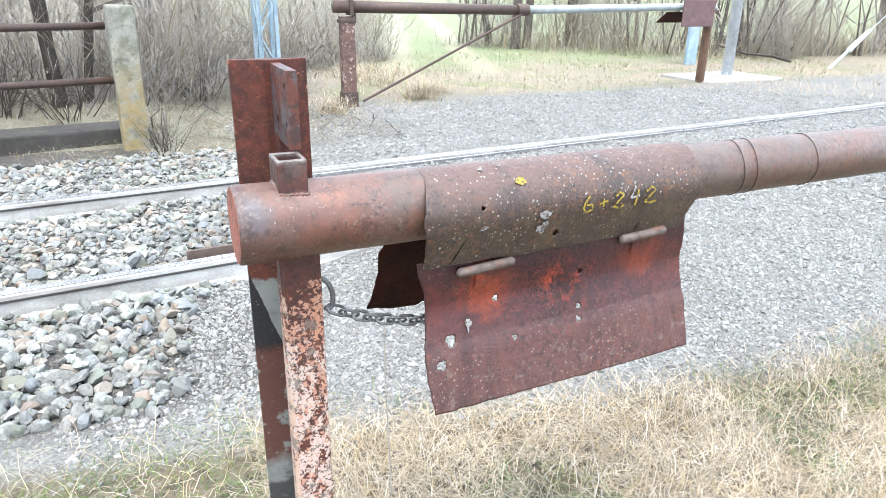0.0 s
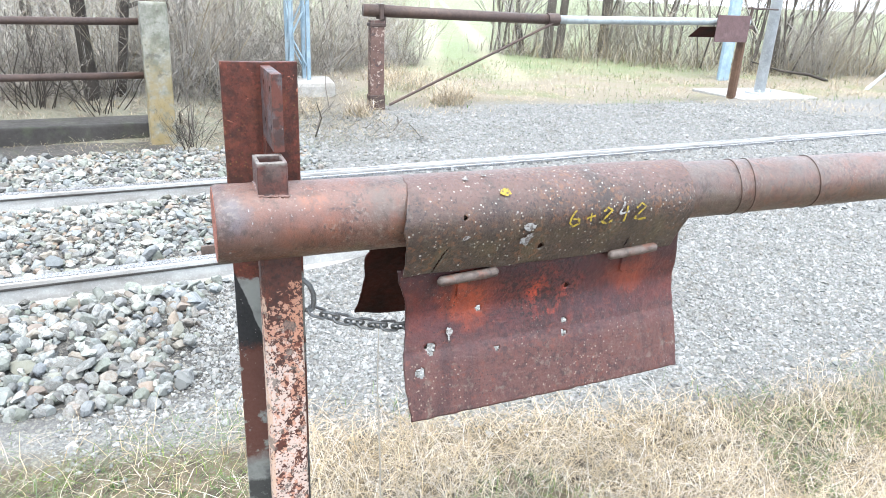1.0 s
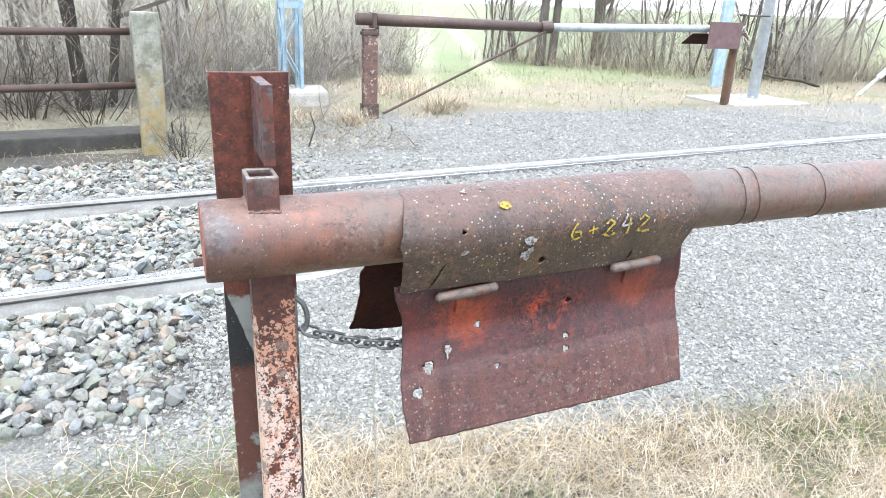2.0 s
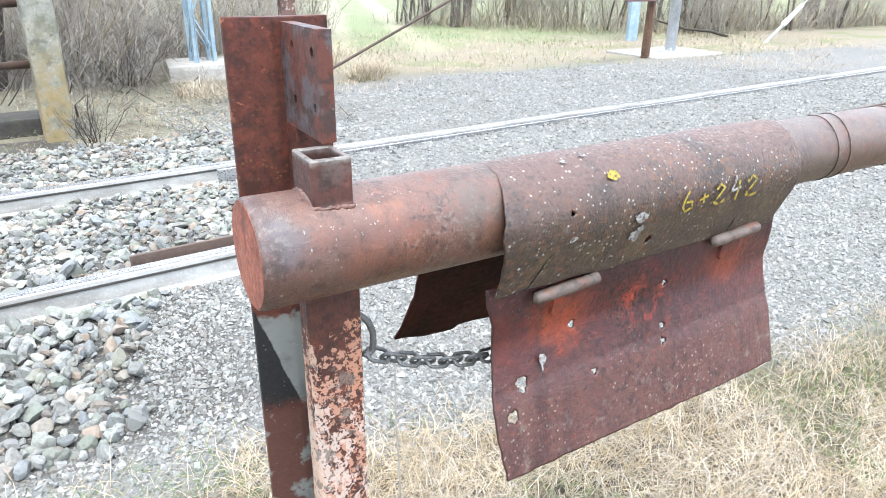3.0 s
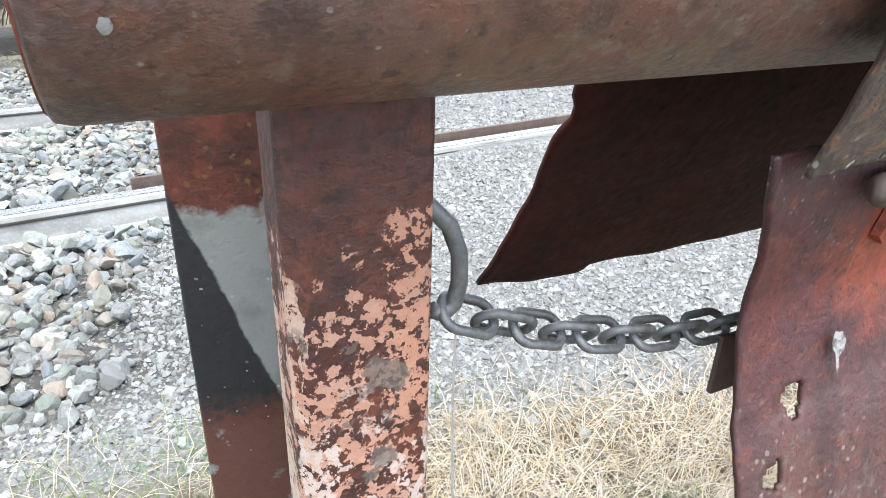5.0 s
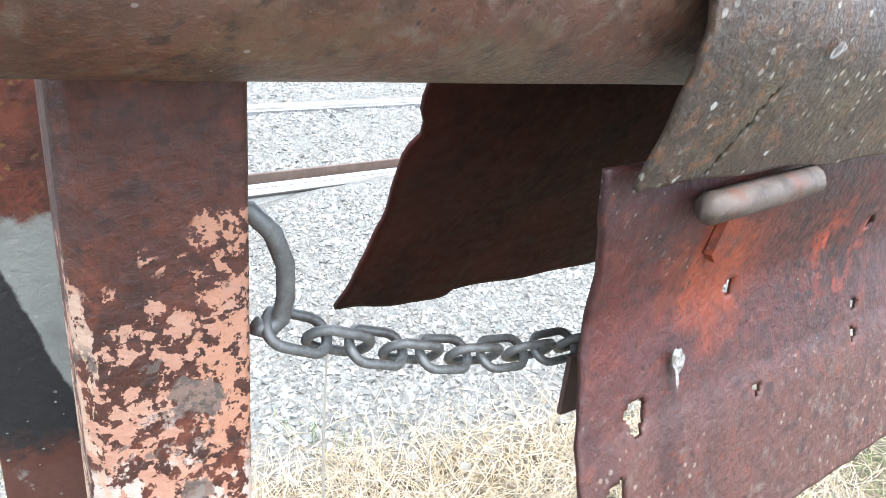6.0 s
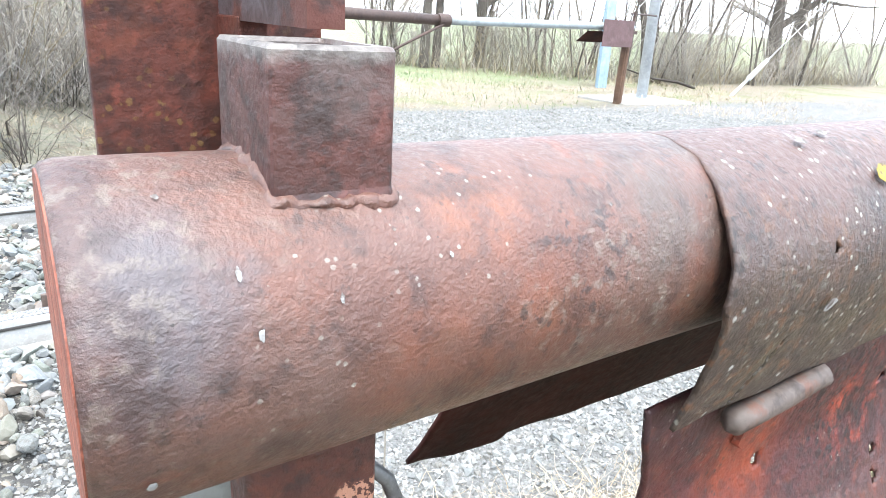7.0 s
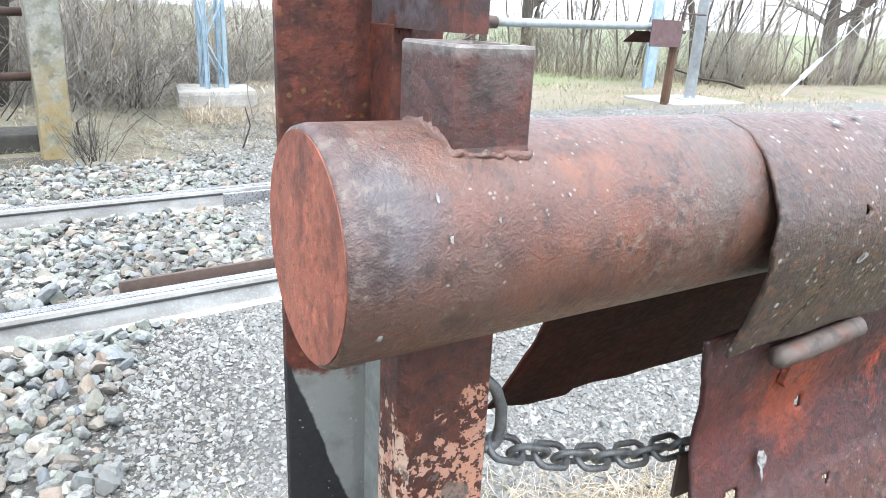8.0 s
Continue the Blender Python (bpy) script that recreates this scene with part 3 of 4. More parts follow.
# square socket on top
sock = Matrix.Translation((-0.0106, -0.0220, 0)) @ Matrix.Diagonal((0.0224 / 0.031, 0.0295 / 0.031, 1, 1))
bm = bmesh.new()
o, i = 0.031, 0.023
loops = []
for s, z in ((o + 0.003, 1.126), (o + 0.001, 1.135), (o, 1.139), (o, 1.1850), (o - 0.0012, 1.1865), (i + 0.001, 1.1865), (i, 1.1850), (i, 1.115)):
    k = 0.0028 if s > 0.028 else 0.002
    ring = []
    for cx, cy, a0 in ((1, 1, 0), (-1, 1, 90), (-1, -1, 180), (1, -1, 270)):
        for step in range(4):
            a = radians(a0 + 30 * step)
            ring.append(bm.verts.new(sock @ Vector((cx * (s - k) + k * math.cos(a), cy * (s - k) + k * math.sin(a), z))))
    loops.append(ring)
for a, b in zip(loops, loops[1:]):
    for k in range(16):
        bm.faces.new((a[k], a[(k + 1) % 16], b[(k + 1) % 16], b[k]))
bm.faces.new(loops[-1])
part("socket", bm, RUST_SOCKET, boom, "hollow square socket with a pale rim")
bead = []
for k in range(80):
    side, f = k // 20, (k % 20) / 20 * 2 - 1
    u, v = ((f, -1), (1, f), (-f, 1), (-1, -f))[side]
    q = sock @ Vector((u * 0.0312, v * 0.0312, 0))
    c = axis_at(q.x)
    bead.append((q.x, q.y, c.z + math.sqrt(max(0.0, TUBE_R ** 2 - (q.y - c.y) ** 2)) - 0.0008))
part("weld_bead", rough_up(sweep(bead, 0.0027, 8, True), 0.0026, 210), RUST_TUBE, boom, "lumpy rusted weld round the socket", True)
# clamp bands round the tube
for x, lean, r in ((0.955, 0.012, 0.0009), (1.000, 0.018, 0.0009), (1.190, 0.006, 0.0011)):
    pts = []
    for k in range(48):
        a = 2 * math.pi * k / 48
        c = axis_at(x + lean * math.cos(a) + 0.004 * math.sin(2 * a))
        pts.append(c + Vector((0, math.cos(a), math.sin(a))) * (TUBE_R - 0.001))
    part("band", sweep(pts, r, 6, True), PIPE_BROWN, boom, "thin dark wire band")

# ---- saddle sheet over the tube, and the flap hinged under it ----
SADDLE = [(-0.072, -0.094), (-0.086, -0.05), (-0.094, -0.015), (-0.091, 0.012), (-0.074, 0.041), (-0.048, 0.060), (-0.018, 0.0665), (0.012, 0.059), (0.036, 0.036), (0.052, -0.02), (0.092, -0.11), (0.148, -0.20), (0.192, -0.272)]


def saddle(x, p):
    """A point of the saddle and its outward normal; p runs 0..1 from the front edge over the top to the back edge."""
    n = len(SADDLE) - 1
    k = min(int(p * n), n - 1)
    f = p * n - k

    def knot(j):
        return Vector((0, *SADDLE[max(0, min(n, j))]))
    a, b, c, d = knot(k - 1), knot(k), knot(k + 1), knot(k + 2)
    q = 0.5 * (2 * b + (c - a) * f + (2 * a - 5 * b + 4 * c - d) * f * f + (3 * b - a - 3 * c + d) * f ** 3)
    t = (c - a) * (1 - f) + (d - b) * f
    out = Vector((0, -t.z, t.y)).normalized()
    return Vector((x, 0.003 + 0.06 * x, 1.079 - 0.015 * x)) + q, out


def saddle_place(u, v):
    x0 = 0.195 + 0.009 * ease(v, 0.28, 0.42) - 0.008 * math.exp(-((v - 0.20) / 0.07) ** 2) - 0.032 * ease(v, 0.60, 0.70)
    x0 += 0.010 * math.exp(-((v - 0.827) / 0.010) ** 2) + 0.011 * ease(v, 0.835, 0.90) - 0.006 * ease(v, 0.95, 1.0) + 0.0025 * noise.noise(Vector((v * 30, 2, 0)))
    x1 = 0.800 - 0.028 * ease(1 - v, 0.82, 1.0) + 0.002 * noise.noise(Vector((v * 30, 5, 0)))
    x = x0 + (x1 - x0) * u
    p, out = saddle(x, v)
    edge = 0.004 * noise.noise(Vector((x * 14, 3, 0))) * (ease(v, 0.95, 1.0) + ease(0.05 - v, 0.0, 0.05))
    edge -= 0.03 * (x - 0.18) * ease(v, 0.6, 1.0)
    edge -= (0.005 + 0.009 * ease(x, 0.19, 0.24) - 0.005 * ease(x, 0.292, 0.300)) * ease(v, 0.90, 1.0)
    return p + out * 0.0016 * noise.noise(Vector((x * 7, v * 9, 0))) + Vector((0, 0, edge))


SLITS = [((0.267, 1.029), (0.246, 0.984)), ((0.656, 1.006), (0.650, 0.975))]


def saddle_cut(p):
    """A bullet hole and the two slits torn beside the hinge pins."""
    if p.y > -0.02:
        return False
    if ((p.x - 0.455) ** 2 + (p.z - 1.012) ** 2) ** 0.5 < 0.0062 or ((p.x - 0.296) ** 2 + (p.z - 1.083) ** 2) ** 0.5 < 0.004:
        return True
    for (x1, z1), (x0, z0) in SLITS:
        f = (p.z - z0) / (z1 - z0)
        if 0 <= f <= 1 and abs(p.x - (x0 + (x1 - x0) * f)) < 0.0022:
            return True
    return False


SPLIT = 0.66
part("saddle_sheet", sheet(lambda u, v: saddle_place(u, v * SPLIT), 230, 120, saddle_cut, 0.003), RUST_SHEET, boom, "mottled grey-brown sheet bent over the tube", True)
part("back_skirt", sheet(lambda u, v: saddle_place(u, SPLIT + v * (1 - SPLIT)), 90, 46, lambda p: False, 0.004), RUST_SHADED, boom, "rust underside of the hanging back sheet, its shade in the colour", True)
flap_holes = [(0.253, 0.832, 0.0105), (0.229, 0.795, 0.0095), (0.352, 0.889, 0.0062), (0.386, 0.812, 0.0055), (0.536, 0.842, 0.0058), (0.533, 0.820, 0.0058), (0.540, 0.911, 0.0058)]


def flap_y(x, z):
    bow = -0.044 + 0.010 * ease(z, 0.97, 0.89) - 0.022 * ease(z, 0.90, 0.80) - 0.032 * (0.83 - min(z, 0.83)) / 0.115
    return bow + 0.02 * (x - 0.2) / 0.6 + 0.003 * math.sin(x * 11 + z * 5) + AX_DY * (x - 0.2) * 0.3


def flap_place(u, v):
    z = 0.988 + 0.006 * u - (0.274 + 0.012 * u + 0.0024 * math.sin(u * 5.0)) * v
    left = 0.190 + 0.019 * ease(v, 0.0, 0.3) - 0.010 * ease(v, 0.38, 0.66) + 0.007 * ease(v, 0.75, 1.0) + 0.0014 * noise.noise(Vector((v * 16, 7, 1)))
    right = 0.800 + 0.011 * ease(v, 0.0, 0.3) + 0.0014 * noise.noise(Vector((v * 14, 3, 2)))
    x = left + (right - left) * u
    if v > 0.98:
        z += 0.0025 * noise.noise(Vector((x * 40, 1, 1)))
    return Vector((x, flap_y(x, z), z))


def flap_cut(p):
    return any(((p.x - a) ** 2 + (p.z - b) ** 2) ** 0.5 < r * (1 + 0.14 * math.sin(3 * math.atan2(p.z - b, p.x - a) + a * 50)) for a, b, r in flap_holes)


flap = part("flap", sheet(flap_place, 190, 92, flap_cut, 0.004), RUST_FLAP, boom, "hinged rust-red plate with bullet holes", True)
for x0, x1, z in ((0.262, 0.374, 0.966), (0.617, 0.728, 0.974)):
    y = flap_y(x0, z) - 0.012
    pts = [(x0 + (x1 - x0) * k, y + 0.004 * k + (0.003 if k in (0.0, 1.0) else 0), z + 0.006 * (k - 0.5)) for k in (0.0, 0.03, 0.25, 0.5, 0.75, 0.97, 1.0)]
    pin = part("hinge_pin", rough_up(sweep(pts, [0.006, 0.0092, 0.0095, 0.0095, 0.0095, 0.0092, 0.006], 14), 0.0012, 70), PIN_STEEL, boom, "worn round hinge pin", True)
    strap = bmesh.new()
    rows_of = []
    for k in range(9):
        zz = z + 0.004 - 0.052 * k / 8
        half = 0.022 - (0.008 if k == 8 else 0)
        rows_of.append([strap.verts.new((x0 + 0.062 + s * half, flap_y(x0 + 0.062, zz) - lift, zz)) for s, lift in ((-1, 0.002), (-0.93, 0.0068), (0.93, 0.0068), (1, 0.002))])
    for a, b in zip(rows_of, rows_of[1:]):
        for k in range(3):
            strap.faces.new((a[k], a[k + 1], b[k + 1], b[k]))
    strap.faces.new(rows_of[-1])
    part("hinge_strap", strap, RUST_FLAP, pin, "rusty strap under the pin")


def blot(place, radius, seed, mat, name, parent, label):
    """A thin splash of paint: place(du, dv) gives the point and normal."""
    bm = bmesh.new()
    rim = []
    for k in range(26):
        a = 2 * math.pi * k / 26
        r = radius * (1 + 0.45 * noise.noise(Vector((math.cos(a) * 1.6 + seed, math.sin(a) * 1.6, seed))))
        p, n = place(r * math.cos(a), r * math.sin(a))
        rim.append(bm.verts.new(p + n * 0.0009))
    p, n = place(0, 0)
    mid = bm.verts.new(p + n * 0.0013)
    for k in range(26):
        bm.faces.new((mid, rim[k], rim[(k + 1) % 26]))
    part(name, bm, mat, parent, label, True)


def on_saddle(x, p):
    return lambda du, dv: (lambda q: (q[0] + q[1] * 0.0022, q[1]))(saddle(x + du, p + dv / 0.62))


def on_flap(x, z, long=1.0):
    return lambda du, dv: (Vector((x + du, flap_y(x + du, z + dv * long) - 0.0046, z + dv * long)), Vector((0, -1, 0)))


def on_tube(x, degrees, long=1.0):
    def spot(du, dv):
        a = radians(degrees) + dv * long / TUBE_R
        n = Vector((0, -math.cos(a), math.sin(a)))
        return axis_at(x + du) + n * TUBE_R, n
    return spot


for x, a, r, long, seed in ((-0.080, -26, 0.0045, 1.4, 1.7), (-0.050, 34, 0.0028, 2.4, 2.2), (-0.046, 16, 0.003, 1.8, 3.3), (-0.068, 62, 0.0028, 1.0, 4.6), (-0.018, 22, 0.0022, 2.2, 5.9), (0.028, 30, 0.0026, 1.2, 6.4), (0.148, 12, 0.003, 1.0, 7.7), (0.172, -8, 0.0034, 0.8, 8.3), (0.120, 40, 0.0026, 1.0, 9.9)):
    blot(on_tube(x, a, long), r * 0.34, seed, PALE_PAINT, "paint_mark", boom, "small pale chip of paint")
blot(on_saddle(0.378, 0.335), 0.0105, 1.0, YELLOW_PAINT, "paint_mark", boom, "round yellow paint mark")
blot(on_saddle(0.420, 0.165), 0.0125, 2.0, PALE_PAINT, "paint_mark", boom, "pale splash of paint")
blot(on_saddle(0.417, 0.10), 0.011, 3.4, PALE_PAINT, "paint_mark", boom, "pale splash of paint")
blot(on_saddle(0.425, 0.12), 0.006, 4.4, PALE_PAINT, "paint_mark", boom, "pale splash of paint")
blot(on_saddle(0.298, 0.14), 0.006, 5.4, PALE_PAINT, "paint_mark", boom, "pale splash of paint")
blot(on_saddle(0.312, 0.42), 0.0055, 6.1, PALE_PAINT, "paint_mark", boom, "pale splash of paint")
blot(on_saddle(0.350, 0.44), 0.0055, 7.1, PALE_PAINT, "paint_mark", boom, "pale splash of paint")
blot(on_saddle(0.560, 0.43), 0.0045, 8.1, PALE_PAINT, "paint_mark", boom, "pale splash of paint")
blot(on_flap(0.291, 0.858, 1.3), 0.0062, 9.1, PALE_PAINT, "paint_mark", flap, "pale dripping splash")
blot(on_flap(0.2885, 0.847, 4.5), 0.0014, 9.7, PALE_PAINT, "paint_mark", flap, "pale dripping splash")

# chalked figures on the saddle: 6 + 2 4 2
STROKES = [
    (0.500, 0, [(0.5, 1.0), (0.2, 0.6), (0.1, 0.25), (0.35, 0.0), (0.75, 0.15), (0.7, 0.45), (0.3, 0.45)]),
    (0.536, 0, [(0.1, 0.4), (0.7, 0.55)]), (0.536, 0, [(0.4, 0.75), (0.4, 0.2)]),
    (0.570, 0, [(0.2, 0.75), (0.5, 1.0), (0.8, 0.8), (0.1, 0.1), (0.5, 0.0), (0.9, 0.15)]),
    (0.606, 1, [(0.6, 1.25), (0.2, 0.5), (0.9, 0.6)]), (0.606, 0, [(0.8, 1.0), (0.6, 0.0)]),
    (0.645, 0, [(0.2, 0.8), (0.6, 1.1), (0.9, 0.85), (0.1, 0.15), (0.5, 0.05), (1.0, 0.1)]),
]
for x, pale, stroke in STROKES:
    bm = bmesh.new()
    pts = []
    for a, b in zip(stroke, stroke[1:]):
        pts += [(a[0] + (b[0] - a[0]) * k / 5, a[1] + (b[1] - a[1]) * k / 5) for k in range(5)]
    pts.append(stroke[-1])
    last = None
    for k, (u, v) in enumerate(pts):
        ahead = pts[min(k + 1, len(pts) - 1)]
        back = pts[max(k - 1, 0)]
        du, dv = ahead[0] - back[0], ahead[1] - back[1]
        n = math.hypot(du, dv) or 1
        w = 0.062 * (1 + 0.5 * noise.noise(Vector((k * 0.9, x * 40, 0))))
        pair = []
        for s in (-1, 1):
            p, out = saddle(x + 0.032 * (u - s * w * dv / n), 0.145 + 0.085 * (v + s * w * du / n))
            pair.append(bm.verts.new(p + out * 0.0038))
        if last:
            bm.faces.new((last[0], last[1], pair[1], pair[0]))
        last = pair
    part("chalk_figure", bm, PALE_PAINT if pale else YELLOW_PAINT, boom, "handwritten yellow figures")

# ---- chain from the post to behind the flap ----
chain = thing("chain", (0.06, 0.03, 0.885), "grey steel chain hung from a hook on the post", "chain")
hook = [(0.030, 0.018, 0.967), (0.041, 0.016, 0.965), (0.051, 0.015, 0.954), (0.057, 0.015, 0.938), (0.0575, 0.015, 0.922), (0.055, 0.015, 0.911), (0.049, 0.015, 0.906), (0.043, 0.015, 0.910)]
part("hook", sweep(hook, 0.0044, 12), CHAIN_STEEL, chain, "bent round steel hook", True)


def link_mesh(half, wide, wire):
    pts = []
    for k in range(20):
        a = 2 * math.pi * k / 20
        x = math.cos(a) * wide + (half - wide) * (1 if math.cos(a) > 0 else -1)
        pts.append((x, math.sin(a) * wide, 0))
    return finish("link", sweep(pts, wire, 8, True), CHAIN_STEEL, True)


link_me = link_mesh(0.0172, 0.0095, 0.0027)
links = 10
runs = [0.052 + 0.0235 * k * 0.93 for k in range(links + 1)]
spots = [Vector((x, 0.014, 0.908 - 0.52 * (x - 0.052) + 1.15 * (x - 0.052) ** 2)) for x in runs]
for k in range(links):
    a, b = spots[k], spots[k + 1]
    ob = new("link", link_me)
    ob.parent = chain
    run = (b - a).to_track_quat("X", "Z").to_matrix().to_4x4()
    ob.matrix_local = Matrix.Translation(-chain.location) @ Matrix.Translation((a + b) / 2) @ run @ Matrix.Rotation(radians(38 + 90 * (k % 2)), 4, "X")
lug = box((0.240, 0.0, 0.806), (0.264, 0.004, 0.850), None, 0.001)
part("lug", lug, PIPE_BROWN, chain, "flat steel lug")

# ---- the barrier across the track ----
far_z = float(height(np.array(2.1), np.array(6.88)))
far_boom = thing("barrier_boom", (2.2, 6.90, 1.17), "brown and white tube barrier boom with a wire stay", "barrier")
part("tube", tube((2.00, 6.88, 1.205), (4.50, 6.93, 1.165), 0.068, 0.060, 24), PIPE_BROWN, far_boom, "dark brown tube", True)
part("tip_tube", tube((4.46, 6.93, 1.166), (7.75, 6.98, 1.215), 0.052, 0.048, 24), PIPE_WHITE, far_boom, "pale painted tube", True)
part("joint", tube((4.40, 6.928, 1.166), (4.56, 6.932, 1.166), 0.075, None, 24), PIPE_BROWN, far_boom, "bolted joint sleeve")
part("clamp", box((2.17, 6.80, 1.11), (2.22, 6.98, 1.28), None, 0.01), PIPE_BROWN, far_boom)
part("stay", tube((2.31, 6.85, 0.14), (4.46, 6.88, 1.12), 0.016, None, 8), PIPE_BROWN, far_boom, "thin steel stay rod")
part("front_plate", box((7.07, 6.86, 0.94), (7.66, 6.872, 1.30), pose(0, 0, 0), 0.004), PLATE_MAROON, far_boom, "maroon sheet skirt")
# This tilted plate takes the rust that has underside shade in its colour.
part("back_plate", box((6.86, 0.0, 0.0), (7.45, 0.01, 0.26), Matrix.Translation((0, 6.95, 1.14)) @ Matrix.Rotation(radians(-125), 4, "X"), 0.004), RUST_SHADED, far_boom, "maroon sheet skirt")
post_l = thing("barrier_post", (2.15, 6.9, far_z), "rusty steel post with a forked head and flaked paint", "post")
part("shaft", box((2.075, 6.84, far_z - 0.2), (2.240, 6.95, 1.10), None, 0.006), RUST_FAR, post_l)
part("fork", box((2.06, 6.83, 1.03), (2.255, 6.96, 1.07), None, 0.008), PIPE_BROWN, post_l)
part("fork_arm", box((2.235, 6.85, 1.06), (2.262, 6.94, 1.15), None, 0.006), PIPE_BROWN, post_l)
part("base_sleeve", box((2.062, 6.825, far_z - 0.1), (2.252, 6.965, 0.26), None, 0.006), PIPE_BROWN, post_l)
post_r = thing("barrier_post", (7.68, 6.96, 0.08), "weathered brown wooden post under the barrier tip", "post")
part("shaft", rough_up(tube((8.02, 7.34, -0.2), (7.72, 7.02, 1.14), 0.068, 0.058, 12), 0.012, 6), WOOD_POST, post_r)
part("prong", tube((7.75, 7.0, 1.0), (7.80, 7.0, 1.42), 0.022, None, 8), PIPE_BROWN, post_r)
part("rest", box((7.55, 6.93, 1.12), (7.82, 7.06, 1.165), None, 0.006), PIPE_BROWN, post_r)
tip_bar = thing("post_bracket", (7.9, 7.05, 1.40), "thin steel bracket between post and mast", "bracket")
part("bar", tube((7.72, 7.0, 1.40), (8.55, 7.26, 1.40), 0.014, None, 8), PIPE_BROWN, tip_bar)

# ---- masts ----


def lattice_mast(place, width, depth, tall, label, lean=0.0):
    x, y, z = place
    mast = thing("lattice_mast", place, label, "mast", "masts")
    turn = Matrix.Translation(place) @ Matrix.Rotation(lean, 4, "Z")
    for sx in (-1, 1):
        for sy in (-1, 1):
            part("leg", add_box(box((sx * width / 2 - 0.022, sy * depth / 2 - 0.005, -0.1), (sx * width / 2 + 0.022, sy * depth / 2 + 0.005, tall), turn), (sx * width / 2 - sx * 0.022 - 0.005, sy * depth / 2 - 0.022, -0.1), (sx * width / 2 - sx * 0.022 + 0.005, sy * depth / 2 + 0.022, tall), turn), MAST_BLUE, mast)
    steps = int(tall / 0.42)
    for k in range(steps):
        for sy in (-1, 1):
            a = turn @ Vector(((-1) ** k * width / 2, sy * depth / 2, 0.12 + 0.42 * k))
            b = turn @ Vector((-((-1) ** k) * width / 2, sy * depth / 2, 0.12 + 0.42 * (k + 1)))
            part("brace", tube(a, b, 0.012, None, 6), MAST_BLUE, mast)
        for sx in (-1, 1):
            a = turn @ Vector((sx * width / 2, (-1) ** k * depth / 2, 0.12 + 0.42 * k))
            b = turn @ Vector((sx * width / 2, -((-1) ** k) * depth / 2, 0.12 + 0.42 * (k + 1)))
            part("brace", tube(a, b, 0.012, None, 6), MAST_BLUE, mast)
    part("collar_plate", box((-width / 2 - 0.05, -depth / 2 - 0.012, 0.98), (width / 2 + 0.05, -depth / 2 - 0.004, 1.06), turn), MAST_BLUE, mast)
    return mast


lattice_mast((1.44, 8.0, 0.30), 0.22, 0.22, 8.0, "pale blue lattice mast on a concrete block", 0.1)
block = new("mast_block", finish("mast_block", rough_up(box((1.02, 7.6, -0.1), (1.88, 8.4, 0.295), Matrix.Translation((1.45, 8.0, 0)) @ Matrix.Rotation(radians(-5), 4, "Z") @ Matrix.Translation((-1.45, -8.0, 0)), 0.05), 0.05, 2.4), SLAB))
tagged(block, "pale concrete foundation block under the mast", "foundation")
column = thing("mast_column", (9.85, 9.55, 0.0), "broad pale blue steel mast column", "mast", "masts")
part("flange", box((9.68, 9.42, -0.2), (9.86, 9.46, 8.0), Matrix(), 0.004), MAST_BLUE, column)
part("flange", box((9.90, 9.62, -0.2), (10.08, 9.66, 8.0), Matrix(), 0.004), MAST_BLUE, column)
part("column_web", box((9.80, 9.46, -0.2), (9.95, 9.62, 8.0), Matrix()), MAST_BLUE, column)
pole = thing("mast_pole", (8.75, 7.5, 0.1), "light grey round steel mast on a pale slab", "mast", "masts")
part("shaft", tube((8.75, 7.50, 0.05), (8.75, 7.50, 8.0), 0.088, 0.07, 20), MAST_GREY, pole, "", True)
part("base_plate", box((8.60, 7.35, 0.10), (8.90, 7.65, 0.14), None, 0.004), MAST_GREY, pole)
for a in (0, 1, 2, 3):
    part("bolt", tube((8.75 + 0.12 * (1 if a % 2 else -1), 7.5 + 0.12 * (1 if a > 1 else -1), 0.13), (8.75 + 0.12 * (1 if a % 2 else -1), 7.5 + 0.12 * (1 if a > 1 else -1), 0.19), 0.016, None, 6), MAST_GREY, pole)
slab = new("pole_slab", finish("pole_slab", rough_up(box((7.95, 7.05, -0.1), (9.55, 8.15, 0.112), None, 0.02), 0.012, 3), SLAB))
tagged(slab, "pale worn concrete slab under the steel mast", "slab", kind="structure")
guy = thing("guy_wire", (12.0, 8.1, 0.05), "steel guy wire with a turnbuckle anchored in the ground", "guy wire")
part("anchor_rod", tube((11.9, 8.15, -0.05), (12.28, 7.98, 0.42), 0.035, 0.03, 10), MAST_GREY, guy, "thick galvanised anchor rod")
part("turnbuckle", rough_up(tube((12.26, 7.99, 0.40), (12.56, 7.85, 0.78), 0.055, 0.035, 10), 0.015, 8), MAST_GREY, guy)
part("wire", tube((12.5, 7.88, 0.70), (17.3, 5.7, 6.7), 0.010, None, 6), MAST_GREY, guy)

# ---- bridge railing by the stream ----
rail_turn = Matrix.Translation((-0.222, 5.42, 0)) @ Matrix.Rotation(radians(6), 4, "Z")
railing = thing("bridge_railing", (-0.2, 5.42, 0.2), "stained concrete post with two brown pipe rails", "railing")
bm = box((-0.104, -0.11, -0.1), (0.104, 0.11, 1.255), rail_turn @ Matrix.Rotation(radians(0.9), 4, "Y"), 0.02)
part("concrete_post", rough_up(bm, 0.008, 7), CONCRETE, railing, "mossy concrete post stained ochre at its foot")
for z in (1.095, 0.66):
    part("pipe", tube(rail_turn @ Vector((-0.10, 0.02, z)), rail_turn @ Vector((-5.2, 0.02, z - 0.05)), 0.030, None, 14), PIPE_BROWN, railing, "brown iron pipe", True)
